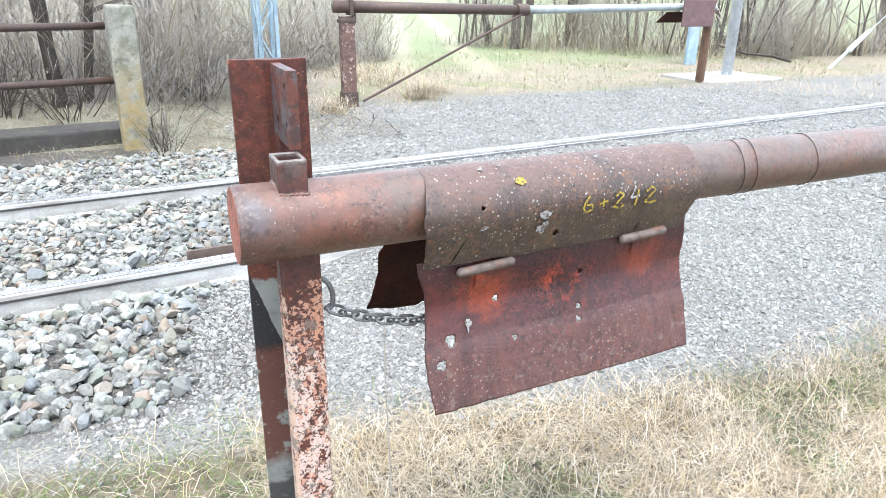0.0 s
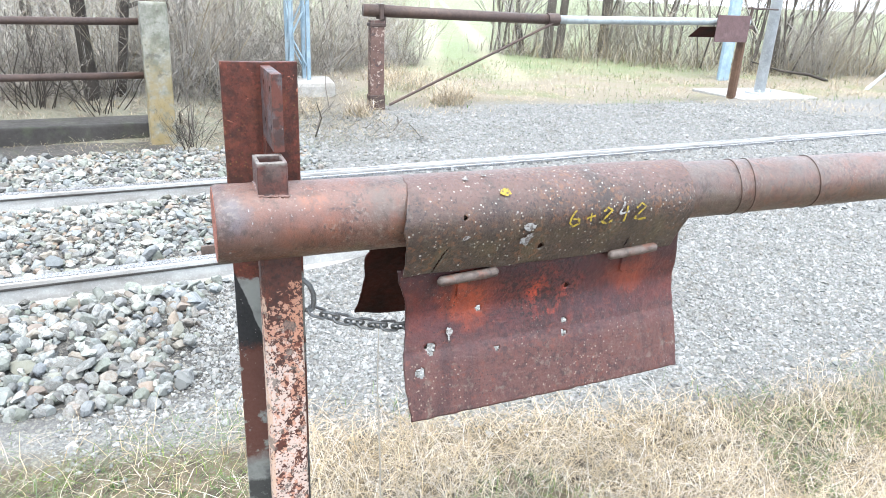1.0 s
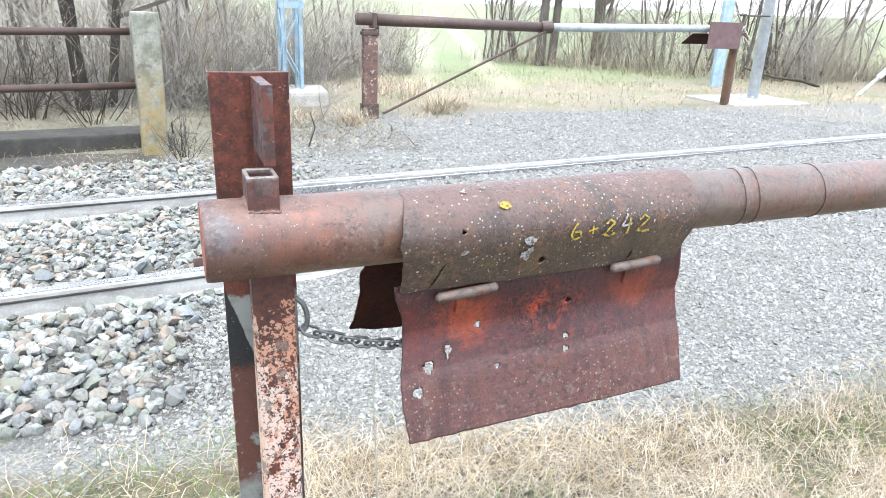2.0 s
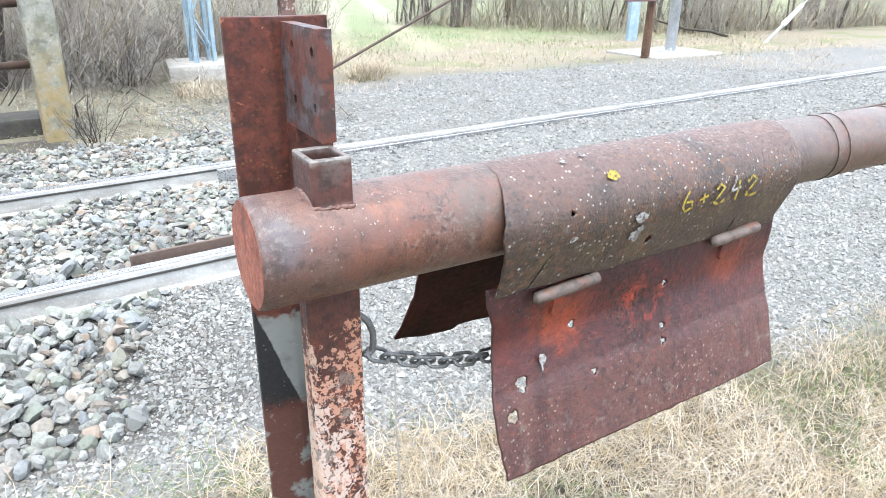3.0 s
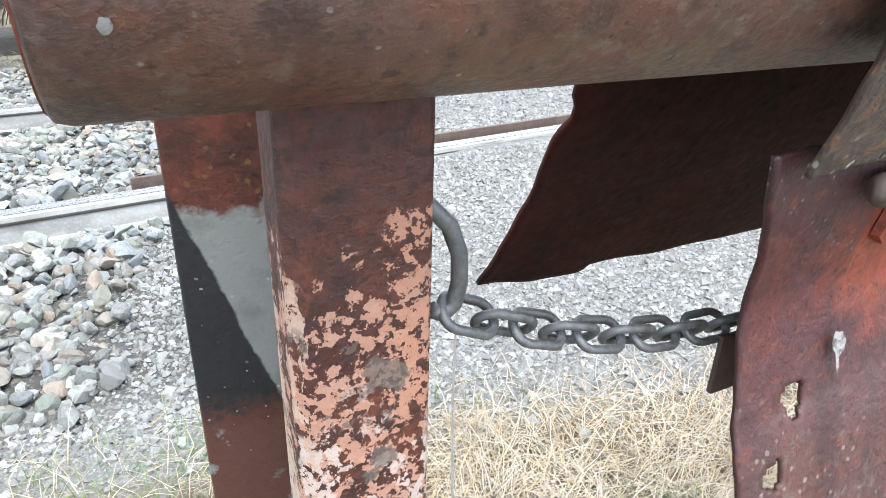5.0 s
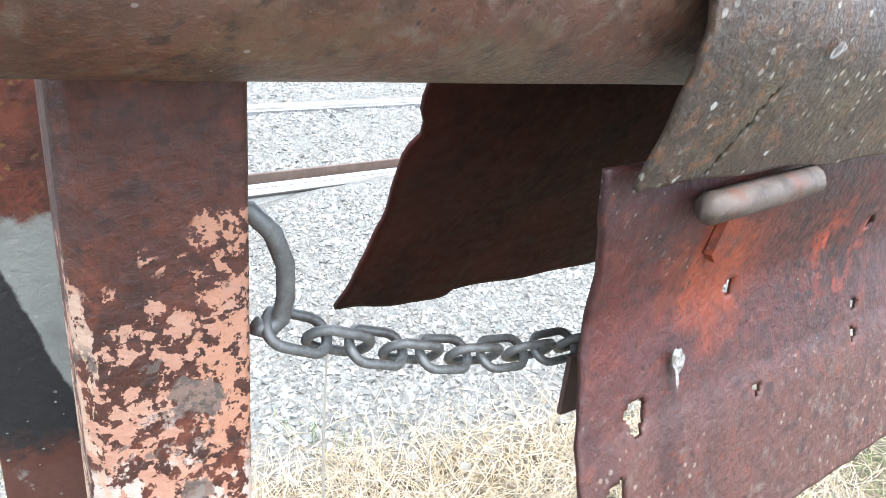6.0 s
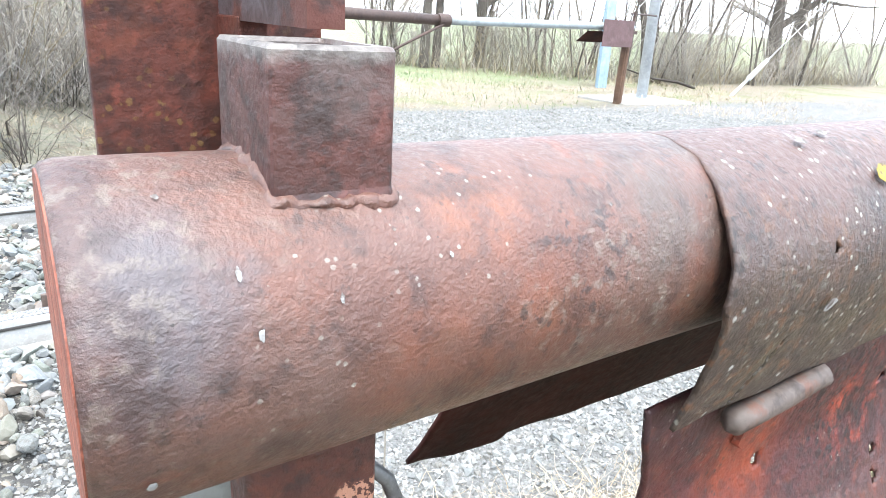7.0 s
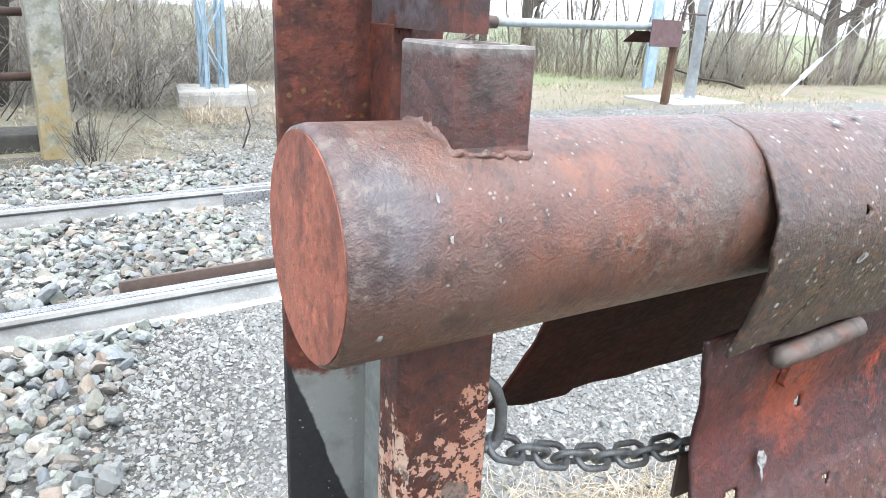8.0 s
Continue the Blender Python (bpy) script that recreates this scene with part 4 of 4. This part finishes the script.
part("concrete_post", rough_up(box((-3.3, -0.11, -0.1), (-3.06, 0.11, 1.18), rail_turn, 0.02), 0.008, 7), CONCRETE, railing)
kerb = new("bridge_kerb", finish("bridge_kerb", rough_up(add_box(box((-6.0, 0.13, -0.3), (0.10, 0.55, 0.235), rail_turn, 0.02), (-6.0, -0.32, -0.3), (0.05, 0.13, 0.085), rail_turn, 0.02), 0.012, 4), KERB))
tagged(kerb, "dark mossy concrete kerb along the stream", "kerb", kind="structure")

# ---- stones ----


def stones(spots, sizes, flatten, seed, faces=20):
    """Many broken stones in one list of vertices and faces."""
    rng = np.random.default_rng(seed)
    f = (1 + 5 ** 0.5) / 2
    if faces >= 20:
        base = np.array([(-1, f, 0), (1, f, 0), (-1, -f, 0), (1, -f, 0), (0, -1, f), (0, 1, f), (0, -1, -f), (0, 1, -f), (f, 0, -1), (f, 0, 1), (-f, 0, -1), (-f, 0, 1)]) / 1.9
        tri = np.array([(0, 11, 5), (0, 5, 1), (0, 1, 7), (0, 7, 10), (0, 10, 11), (1, 5, 9), (5, 11, 4), (11, 10, 2), (10, 7, 6), (7, 1, 8), (3, 9, 4), (3, 4, 2), (3, 2, 6), (3, 6, 8), (3, 8, 9), (4, 9, 5), (2, 4, 11), (6, 2, 10), (8, 6, 7), (9, 8, 1)])
    else:
        base = np.array([(1, 0, 0), (-1, 0, 0), (0, 1, 0), (0, -1, 0), (0, 0, 1), (0, 0, -1)], float)
        tri = np.array([(0, 2, 4), (2, 1, 4), (1, 3, 4), (3, 0, 4), (2, 0, 5), (1, 2, 5), (3, 1, 5), (0, 3, 5)])
    if faces == 80:
        base, tri = ROUND
    n, k = len(spots), len(base)
    v = base[None] * (1 + rng.uniform(-0.2, 0.2, (n, k, 1)) * (0.55 if faces == 80 else 1.3)) + rng.uniform(-0.1, 0.1, (n, k, 3)) * (0.5 if faces == 80 else 1.3)
    if faces == 80:
        cut = rng.normal(size=(n, 6, 3))
        cut /= np.linalg.norm(cut, axis=2)[:, :, None]
        for c in range(6):
            over = np.maximum(np.einsum("nki,ni->nk", v, cut[:, c]) - 0.52, 0)
            v = v - over[:, :, None] * cut[:, c][:, None, :]
    v = v * rng.uniform(0.62, 1.2, (n, 1, 3)) * np.array((1, 1, flatten))
    q = rng.normal(size=(n, 4)) * np.array((2.0, 0.5, 0.5, 1.8))
    q /= np.linalg.norm(q, axis=1)[:, None]
    w, x, y, z = q.T
    r = np.stack([1 - 2 * (y * y + z * z), 2 * (x * y - z * w), 2 * (x * z + y * w), 2 * (x * y + z * w), 1 - 2 * (x * x + z * z), 2 * (y * z - x * w), 2 * (x * z - y * w), 2 * (y * z + x * w), 1 - 2 * (x * x + y * y)], -1).reshape(n, 3, 3)
    v = np.einsum("nij,nkj->nki", r, v) * sizes[:, None, None] + spots[:, None, :]
    t = tri[None] + (np.arange(n) * k)[:, None, None]
    return v.reshape(-1, 3), t.reshape(-1, 3)


def ball():
    bm = bmesh.new()
    bmesh.ops.create_icosphere(bm, subdivisions=2, radius=1.0)
    bm.verts.index_update()
    out = np.array([v.co[:] for v in bm.verts]), np.array([[v.index for v in f.verts] for f in bm.faces])
    bm.free()
    return out


ROUND = ball()


def ballast_edge(x, y):
    """How far a place lies inside the coarse ballast (above 0: inside)."""
    d = y - TRACK_Y - TRACK_SLOPE * x
    limit = np.where(d < -0.75, -0.04 + 0.22 * (d + 0.95) + 0.3 * ease(d, -1.0, -0.75), np.where(d < 0.75, 0.62, 0.95))
    near = (y > 1.22 - 0.1 * x) & (d < 2.0)
    return np.where(near, limit - x, -1.0)


def off_rails(x, y):
    d = y - TRACK_SLOPE * x
    return ((d - NEAR_RAIL > 0.05) | (d - NEAR_RAIL < -0.10)) & ((d - FAR_RAIL > 0.05) | (d - FAR_RAIL < -0.13))


rng = np.random.default_rng(4)
px, py = rng.uniform(-2.3, 1.1, 17000), rng.uniform(1.0, 5.3, 17000)
ok = (ballast_edge(px, py) + rng.normal(0, 0.05, 17000) > 0) & off_rails(px, py)
px, py = px[ok], py[ok]
sz = np.clip(rng.lognormal(math.log(0.027), 0.34, len(px)), 0.012, 0.050)
pz = height(px, py) + sz * rng.uniform(-0.1, 0.9, len(px))
near_stones = (px > -0.75) & (px < -0.02) & (py > 1.15) & (py < 1.95)
order = np.flatnonzero(near_stones)[:300]
keep = np.ones(len(px), bool)
keep[order] = False
close = keep & (py < 2.6)
v, t = stones(np.stack([px, py, pz], -1)[close], sz[close], 0.72, 5, 80)
away = keep & (py >= 2.6)
v2, t2 = stones(np.stack([px, py, pz - 0.3 * sz], -1)[away], sz[away] * 0.85, 0.62, 6)
v, t = np.concatenate([v, v2]), np.concatenate([t, t2 + len(v)])
ballast = new("ballast", mesh_of("ballast", v.tolist(), t.tolist(), STONE))
tagged(ballast, "grey and brown broken ballast stones round the rails", "ballast", kind="stuff")
ex, ey = rng.uniform(-7.5, -2.3, 7000), rng.uniform(1.1, 5.2, 7000)
clear = off_rails(ex, ey) & (ballast_edge(ex, ey) > 0)
ex, ey = ex[clear], ey[clear]
es = np.clip(rng.lognormal(math.log(0.03), 0.3, len(ex)), 0.018, 0.05)
v, t = stones(np.stack([ex, ey, height(ex, ey) + es * 0.3], -1), es, 0.72, 7)
tagged(new("ballast", mesh_of("ballast", v.tolist(), t.tolist(), STONE)), "grey broken ballast stones further along the rails", "ballast", kind="stuff")
kinds = []
for k in range(12):
    v, t = stones(np.zeros((1, 3)), np.ones(1), 0.72, 50 + k, 80)
    kinds.append(mesh_of("stone", v.tolist(), t.tolist(), STONE))
for n, j in enumerate(order):
    ob = new("stone", kinds[n % 12])
    ob.parent = ballast
    ob.matrix_local = Matrix.LocRotScale((px[j], py[j], pz[j]), Euler((0, 0, n * 1.7)), (sz[j],) * 3)


def grass_line(x):
    """Where the verge ends and the gravel begins."""
    k = np.maximum(x, 0)
    return 1.06 - 0.38 * k + 0.075 * k * k


def gravel_field(name, n, x0, x1, y0, y1, size, seed, faces, label):
    g = np.random.default_rng(seed)
    x, y = g.uniform(x0, x1, n), g.uniform(y0, y1, n)
    ok = (y > grass_line(x) + 0.04 + g.normal(0, 0.10, n)) & (ballast_edge(x, y) < g.normal(0.02, 0.06, n)) & off_rails(x, y) & (y < np.minimum(6.1 + 0.17 * x, 6.95 - 0.95 * np.maximum(x - 6.9, 0)) + g.normal(0, 0.25, n)) & ((x > 0.6) | (y < 4.2)) & (y - TRACK_SLOPE * x > 0.3)
    x, y = x[ok], y[ok]
    s = np.clip(g.lognormal(math.log(size), 0.4, len(x)), size * 0.5, size * 2.6)
    v, t = stones(np.stack([x, y, height(x, y) + s * 0.1], -1), s, 0.85, seed + 1, faces)
    tagged(new(name, mesh_of(name, v.tolist(), t.tolist(), GRAVEL)), label, "gravel", kind="stuff")


gravel_field("gravel", 80000, -0.6, 4.2, 0.6, 2.9, 0.0078, 11, 8, "pale grey crushed gravel of the crossing")
gravel_field("gravel", 70000, 0.2, 9.0, 2.4, 7.0, 0.0105, 21, 8, "pale grey crushed gravel beyond the rails")

gravel_field("gravel", 16000, 4.2, 9.0, 0.4, 2.6, 0.013, 27, 8, "pale grey crushed gravel of the road")

# ---- grass ----


def blades(name, spots, lengths, widths, lay, seed, mat, label, category="grass", sway=0.055):
    """Curved strands of three pieces; lay: 0 upright, 1 flat."""
    g = np.random.default_rng(seed)
    n = len(spots)
    turn = g.uniform(0, 2 * np.pi, n)
    side = np.stack([-np.sin(turn), np.cos(turn), np.zeros(n)], -1)
    ahead = np.stack([np.cos(turn), np.sin(turn), np.zeros(n)], -1)
    rise = np.clip(g.normal(1.25 - 1.0 * lay, 0.35, n), 0.12, 1.5)
    pts, p = [], spots.copy()
    for k in range(4):
        w = widths * (1 - 0.3 * k)
        pts += [p - side * w[:, None], p + side * w[:, None]]
        p = p + (ahead * np.cos(rise)[:, None] + np.array((0, 0, 1.0)) * np.sin(rise)[:, None]) * (lengths / 3)[:, None]
        p = p + side * (g.normal(0, sway, n) * lengths)[:, None]
        rise = rise - g.uniform(0.2, 0.75, n)
    v = np.stack(pts, 1)
    v[:, 2:, 2] = np.maximum(v[:, 2:, 2], spots[:, None, 2] + 0.004)
    f = np.array([(0, 1, 3, 2), (2, 3, 5, 4), (4, 5, 7, 6)])
    t = f[None] + (np.arange(n) * 8)[:, None, None]
    tagged(new(name, mesh_of(name, v.reshape(-1, 3).tolist(), t.reshape(-1, 4).tolist(), mat)), label, category, kind="stuff")


def verge(n, seed, x0=-1.0, x1=4.5, y0=-0.9, y1=1.5):
    g = np.random.default_rng(seed)
    x, y = g.uniform(x0, x1, n), g.uniform(y0, y1, n)
    ok = y < grass_line(x) + g.normal(0, 0.09, n)
    x, y = x[ok], y[ok]
    clump = np.array([noise.noise(Vector((a * 1.7, b * 1.7, 0.3))) for a, b in zip(x, y)])
    return x, y, clump, g


x, y, c, g = verge(120000, 31)
thin = ((c > -0.15) & (x > 0.0)) | (g.uniform(0, 1, len(x)) < np.where(x > 0.0, 0.5, 0.16))
x, y = x[thin], y[thin]
blades("straw", np.stack([x, y, height(x, y)], -1), g.uniform(0.04, 0.17, len(x)), g.uniform(0.0007, 0.0016, len(x)), 0.62, 32, STRAW, "matted dry straw-coloured grass on the verge", sway=0.10)
x, y, c, g = verge(26000, 35, -4.0, 8.0, -3.2, 1.5)
edge = (x < -0.9) | (x > 4.3) | (y < -0.8)
x, y = x[edge], y[edge]
blades("straw", np.stack([x, y, height(x, y)], -1), g.uniform(0.08, 0.24, len(x)), g.uniform(0.002, 0.004, len(x)), 0.6, 36, STRAW, "dry grass of the wider verge")
x, y, c, g = verge(52000, 41)
green = ((c < -0.10) & (x > 0.3)) | ((x < 0.1) & (c > -0.2) & (g.uniform(0, 1, len(x)) < 0.8)) | ((x > 2.2) & (c < -0.02))
x, y = x[green], y[green]
blades("grass", np.stack([x, y, height(x, y)], -1), g.uniform(0.03, 0.10, len(x)), g.uniform(0.0007, 0.0016, len(x)), 0.5, 42, GREEN_BLADE, "fresh green grass between the straw")
g = np.random.default_rng(51)
x, y = g.uniform(1.6, 14.0, 26000), g.uniform(5.0, 12.5, 26000)
ok = (y > np.minimum(6.2 + 0.17 * x, 7.0 - 0.95 * np.maximum(x - 6.9, 0)) + 0.25 * np.sin(x * 1.3) + g.normal(0, 0.22, 26000)) & (np.sin(x * 2.1 + 1.3 * np.sin(y * 2.7)) * np.cos(y * 1.9 - x) > g.uniform(-0.9, 0.6, 26000)) & ~((x > 7.9) & (x < 9.6) & (y > 7.0) & (y < 8.2))
x, y = x[ok], y[ok]
blades("straw", np.stack([x, y, height(x, y)], -1), g.uniform(0.06, 0.2, len(x)), g.uniform(0.0018, 0.004, len(x)), 0.68, 52, STRAW, "dry grass along the edge of the far gravel")
x, y = g.uniform(-2.5, 2.2, 20000), g.uniform(4.9, 9.0, 20000)
ok = y > 5.0 + 0.2 * np.sin(x * 2.1) + 0.25 * (x > 0.9) + g.normal(0, 0.2, 20000)
x, y = x[ok], y[ok]
blades("straw", np.stack([x, y, height(x, y)], -1), g.uniform(0.04, 0.15, len(x)), g.uniform(0.0015, 0.0035, len(x)), 0.85, 53, REED, "dead grass and litter under the thicket")
x, y = g.uniform(2.2, 13.0, 9000), g.uniform(6.8, 14.0, 9000)
ok = np.sin(x * 1.7 + 0.4) * np.cos(y * 1.3) > g.uniform(-0.5, 0.8, 9000)
x, y = x[ok], y[ok]
blades("grass", np.stack([x, y, height(x, y)], -1), g.uniform(0.05, 0.16, len(x)), g.uniform(0.002, 0.005, len(x)), 0.5, 56, GREEN_BLADE, "thin green grass at the edge of the field")
# fine brushwood that fills the thickets
x = g.uniform(-4.5, 4.6, 15000)
y = 6.8 + 0.1 * np.minimum(x, 0) + 1.12 * np.maximum(x, 0) + np.abs(g.normal(0, 1.6, 15000))
ok = ~((np.abs(x - 1.44) < 0.45) & (y < 8.6))
x, y = x[ok], y[ok]
blades("brushwood", np.stack([x, y, height(x, y) + g.uniform(0, 0.9, len(x)) * (g.uniform(0, 1, len(x)) < 0.5)], -1), g.uniform(0.3, 1.3, len(x)), g.uniform(0.002, 0.005, len(x)), 0.5, 57, TWIG, "dense bare brushwood filling the thicket", "brushwood", 0.14)
s = g.uniform(0, 1, 4500)
x = 7.6 + 13 * s + g.normal(0, 0.6, 4500)
y = np.where(s < 0.3, 14.0 - 13 * s, 10.1 - 1.0 * (s - 0.3)) + np.abs(g.normal(0, 1.1, 4500))
blades("brushwood", np.stack([x, y, height(x, y)], -1), g.uniform(0.3, 1.3, 4500), g.uniform(0.003, 0.007, 4500), 0.25, 58, REED, "dense bare brushwood along the hedge", "brushwood", 0.12)
x, y = g.uniform(-0.1, 2.1, 240), g.uniform(4.9, 8.2, 240)
blades("dead_sticks", np.stack([x, y, height(x, y) + 0.02], -1), g.uniform(0.2, 0.9, 240), g.uniform(0.004, 0.010, 240), 0.98, 59, BARK, "dead sticks scattered over the litter", "sticks")
stalk = thing("weed_stalk", (0.30, 0.55, 0), "single thin dry weed stalk", "plant")
part("stem", sweep([(0.33, 0.50, 0.0), (0.325, 0.50, 0.2), (0.315, 0.495, 0.42), (0.318, 0.50, 0.62)], [0.0026, 0.0024, 0.002, 0.0014], 6), REED, stalk)
for cx, cy, r, n in ((1.84, 6.45, 0.16, 260), (3.22, 7.25, 0.22, 380), (3.5, 7.6, 0.25, 300), (1.2, 6.9, 0.3, 300), (2.9, 8.4, 0.5, 500), (3.4, 9.6, 0.6, 500)):
    a, q = g.uniform(0, 6.28, n), r * np.sqrt(g.uniform(0, 1, n))
    x, y = cx + q * np.cos(a), cy + q * np.sin(a)
    blades("grass_tuft", np.stack([x, y, height(x, y)], -1), g.uniform(0.15, 0.42, n), g.uniform(0.002, 0.004, n), 0.3, int(cx * 100), STRAW, "tuft of pale dry grass by the gravel")

# ---- bare trees and thicket ----


def grow(verts, faces, start, way, length, radius, depth, g, bend, kids, sides=4, crown=None):
    """A tapered crooked branch and its twigs."""
    steps = 5 if depth > 1 else 3
    p, d, ring = Vector(start), Vector(way).normalized(), None
    line = []
    for k in range(steps + 1):
        r = radius * (1 - 0.75 * k / steps)
        q = d.to_track_quat("Z", "Y")
        base = len(verts)
        for s in range(sides):
            a = 2 * math.pi * s / sides
            verts.append(tuple(p + q @ Vector((math.cos(a) * r, math.sin(a) * r, 0))))
        if ring is not None:
            for s in range(sides):
                faces.append((ring + s, ring + (s + 1) % sides, base + (s + 1) % sides, base + s))
        ring = base
        line.append((p.copy(), d.copy(), r))
        d = (d + Vector((g.gauss(0, bend), g.gauss(0, bend), g.gauss(0.05, bend)))).normalized()
        p = p + d * (length / steps)
    if depth > 0:
        for k in range(kids):
            q, d, r = line[g.randrange(1, steps + 1)]
            side = Vector((g.gauss(0, 1), g.gauss(0, 1), g.gauss(0.3, 0.6))).normalized()
            grow(*(crown or (verts, faces)), q, d * 0.6 + side * 0.75, length * g.uniform(0.35, 0.6), r * 0.62, depth - 1, g, bend * 1.2, max(2, kids - 1), 3)


def sapling(seed, tall, radius):
    """A slender stem and its crown of twigs, as two meshes."""
    g = random.Random(seed)
    stem, crown = ([], []), ([], [])
    for k in range(2):
        a = g.uniform(0, 6.28)
        grow(*stem, (0.12 * math.cos(a) * k, 0.12 * math.sin(a) * k, -0.05), (0.12 * math.cos(a), 0.12 * math.sin(a), 1), tall * g.uniform(0.8, 1.1), radius * g.uniform(0.7, 1.2), 2, g, 0.09, 7, 6, crown)
    return mesh_of("trunk", *stem, BARK, True), mesh_of("crown", *crown, TWIG)


def shrub_mesh(seed, stems, tall, mat, radius=0.012, depth=2, kids=4, fan=0.45):
    g = random.Random(seed)
    verts, faces = [], []
    for k in range(stems):
        a, r = g.uniform(0, 6.28), g.uniform(0, 0.25)
        way = (math.cos(a) * fan * g.random(), math.sin(a) * fan * g.random(), 1)
        grow(verts, faces, (math.cos(a) * r, math.sin(a) * r, -0.05), way, tall * g.uniform(0.6, 1.1), radius * g.uniform(0.6, 1.2), depth, g, 0.17, kids)
    return mesh_of("crown", verts, faces, mat)


shrub_kinds = [shrub_mesh(60 + k, 12, 1.7, TWIG if k % 3 else REED, 0.008, 2, 6, 0.95) for k in range(6)]
bush_kinds = [shrub_mesh(70 + k, 20, 1.0, DARK_BARK, 0.007, 2, 5, 0.8) for k in range(3)]
sap_kinds = [sapling(80 + k, 4.2, 0.034) for k in range(5)]


def plant(name, me, x, y, turn, size, label, group):
    z = float(height(np.array(x), np.array(y)))
    root = thing(name, (x, y, z), label, "shrub" if name != "tree" else "tree", group)
    root.rotation_euler, root.scale = (0, 0, turn), (size,) * 3
    for kind, mesh in zip(("crown",) if name != "tree" else ("trunk", "crown"), (me,) if name != "tree" else me):
        ob = new(kind, mesh)
        ob.parent = root


g = random.Random(9)


def brush_line(x):
    """Front of the thicket on this side of the field lane."""
    return 7.1 + 0.1 * min(x, 0) + 1.12 * max(x, 0.0)


def hedge_spot(s):
    """A place along the hedge, s from 0 to 1, from the field lane round to the guy wire."""
    line = [(7.4, 14.2), (10.2, 13.2), (11.7, 10.2), (13.6, 9.2), (21.0, 9.4)]
    k = min(int(s * 4), 3)
    f = s * 4 - k
    back = abs(g.gauss(0, 0.9))
    return line[k][0] + (line[k + 1][0] - line[k][0]) * f + back * 0.5 + g.uniform(-0.3, 0.3), line[k][1] + (line[k + 1][1] - line[k][1]) * f + back


for k in range(64):
    x = g.uniform(-4.2, 5.0)
    y = brush_line(x) + abs(g.gauss(0, 1.7))
    if abs(x - 1.46) < 0.6 and abs(y - 8.0) < 1.0:
        y += 1.8
    plant("shrub", shrub_kinds[g.randrange(6)], x, y, g.uniform(0, 6.28), g.uniform(0.6, 1.15), "leafless grey-brown thicket shrub", "thicket by the stream")
for k in range(72):
    x, y = hedge_spot(g.random() ** 0.8)
    plant("shrub", shrub_kinds[g.randrange(6)], x, y, g.uniform(0, 6.28), g.uniform(0.7, 1.15), "leafless brown hedge shrub beyond the gravel", "hedge by the field")
for k in range(34):
    x, y = hedge_spot(g.random())
    plant("tree", sap_kinds[g.randrange(5)], x, y + 0.3, g.uniform(0, 6.28), g.uniform(0.8, 1.3), "slender bare sapling in the hedge", "hedge saplings")
for k in range(12):
    x = g.uniform(-3.8, 3.5)
    plant("tree", sap_kinds[g.randrange(5)], x, brush_line(x) + 0.6 + abs(g.gauss(0, 1.6)), g.uniform(0, 6.28), g.uniform(0.7, 1.2), "slender bare sapling above the stream", "stream saplings")
plant("bush", bush_kinds[0], 0.02, 5.12, 0.4, 0.52, "low bare twiggy bush beside the railing", "low bushes")
plant("bush", bush_kinds[1], -0.75, 6.2, 1.4, 0.75, "low bare twiggy bush behind the railing", "low bushes")
plant("bush", bush_kinds[2], -1.3, 6.4, 2.0, 0.9, "low bare twiggy bush behind the railing", "low bushes")
plant("bush", bush_kinds[0], -2.2, 6.5, 2.9, 1.0, "low bare twiggy bush behind the railing", "low bushes")
plant("bush", bush_kinds[1], 0.55, 7.6, 0.9, 0.7, "low bare twiggy bush by the mast", "low bushes")

# larger trunks
for x, y, r, tall in ((-0.86, 6.85, 0.085, 6.0), (-0.62, 7.0, 0.05, 5.0), (8.25, 13.6, 0.12, 7.0), (8.7, 13.8, 0.11, 7.0), (9.85, 13.7, 0.16, 7.5), (-2.4, 8.2, 0.13, 6.0), (12.3, 10.6, 0.09, 6.0), (16.8, 10.4, 0.2, 7.0), (17.9, 10.6, 0.18, 7.0)):
    verts, faces, twigs = [], [], ([], [])
    grow(verts, faces, (0, 0, -0.1), (g.uniform(-0.08, 0.08), 0, 1), tall, r, 2, g, 0.05, 7, 9, twigs)
    me = mesh_of("trunk", verts, faces, DARK_BARK if x < 0 else BARK, True)
    root = thing("tree", (x, y, float(height(np.array(x), np.array(y)))), "bare tree with a dark rough trunk", "tree", "bare trees")
    for kind, mesh in (("trunk", me), ("crown", mesh_of("crown", *twigs, BARK))):
        ob = new(kind, mesh)
        ob.parent = root
log = thing("fallen_branch", (11.2, 9.2, 0.1), "fallen dead branch lying in the grass", "branch")
part("stem", rough_up(sweep([(10.3, 9.3, 0.45), (11.0, 9.25, 0.28), (11.7, 9.2, 0.2), (12.2, 9.15, 0.1)], [0.014, 0.022, 0.028, 0.032], 8), 0.02, 4), DARK_BARK, log)
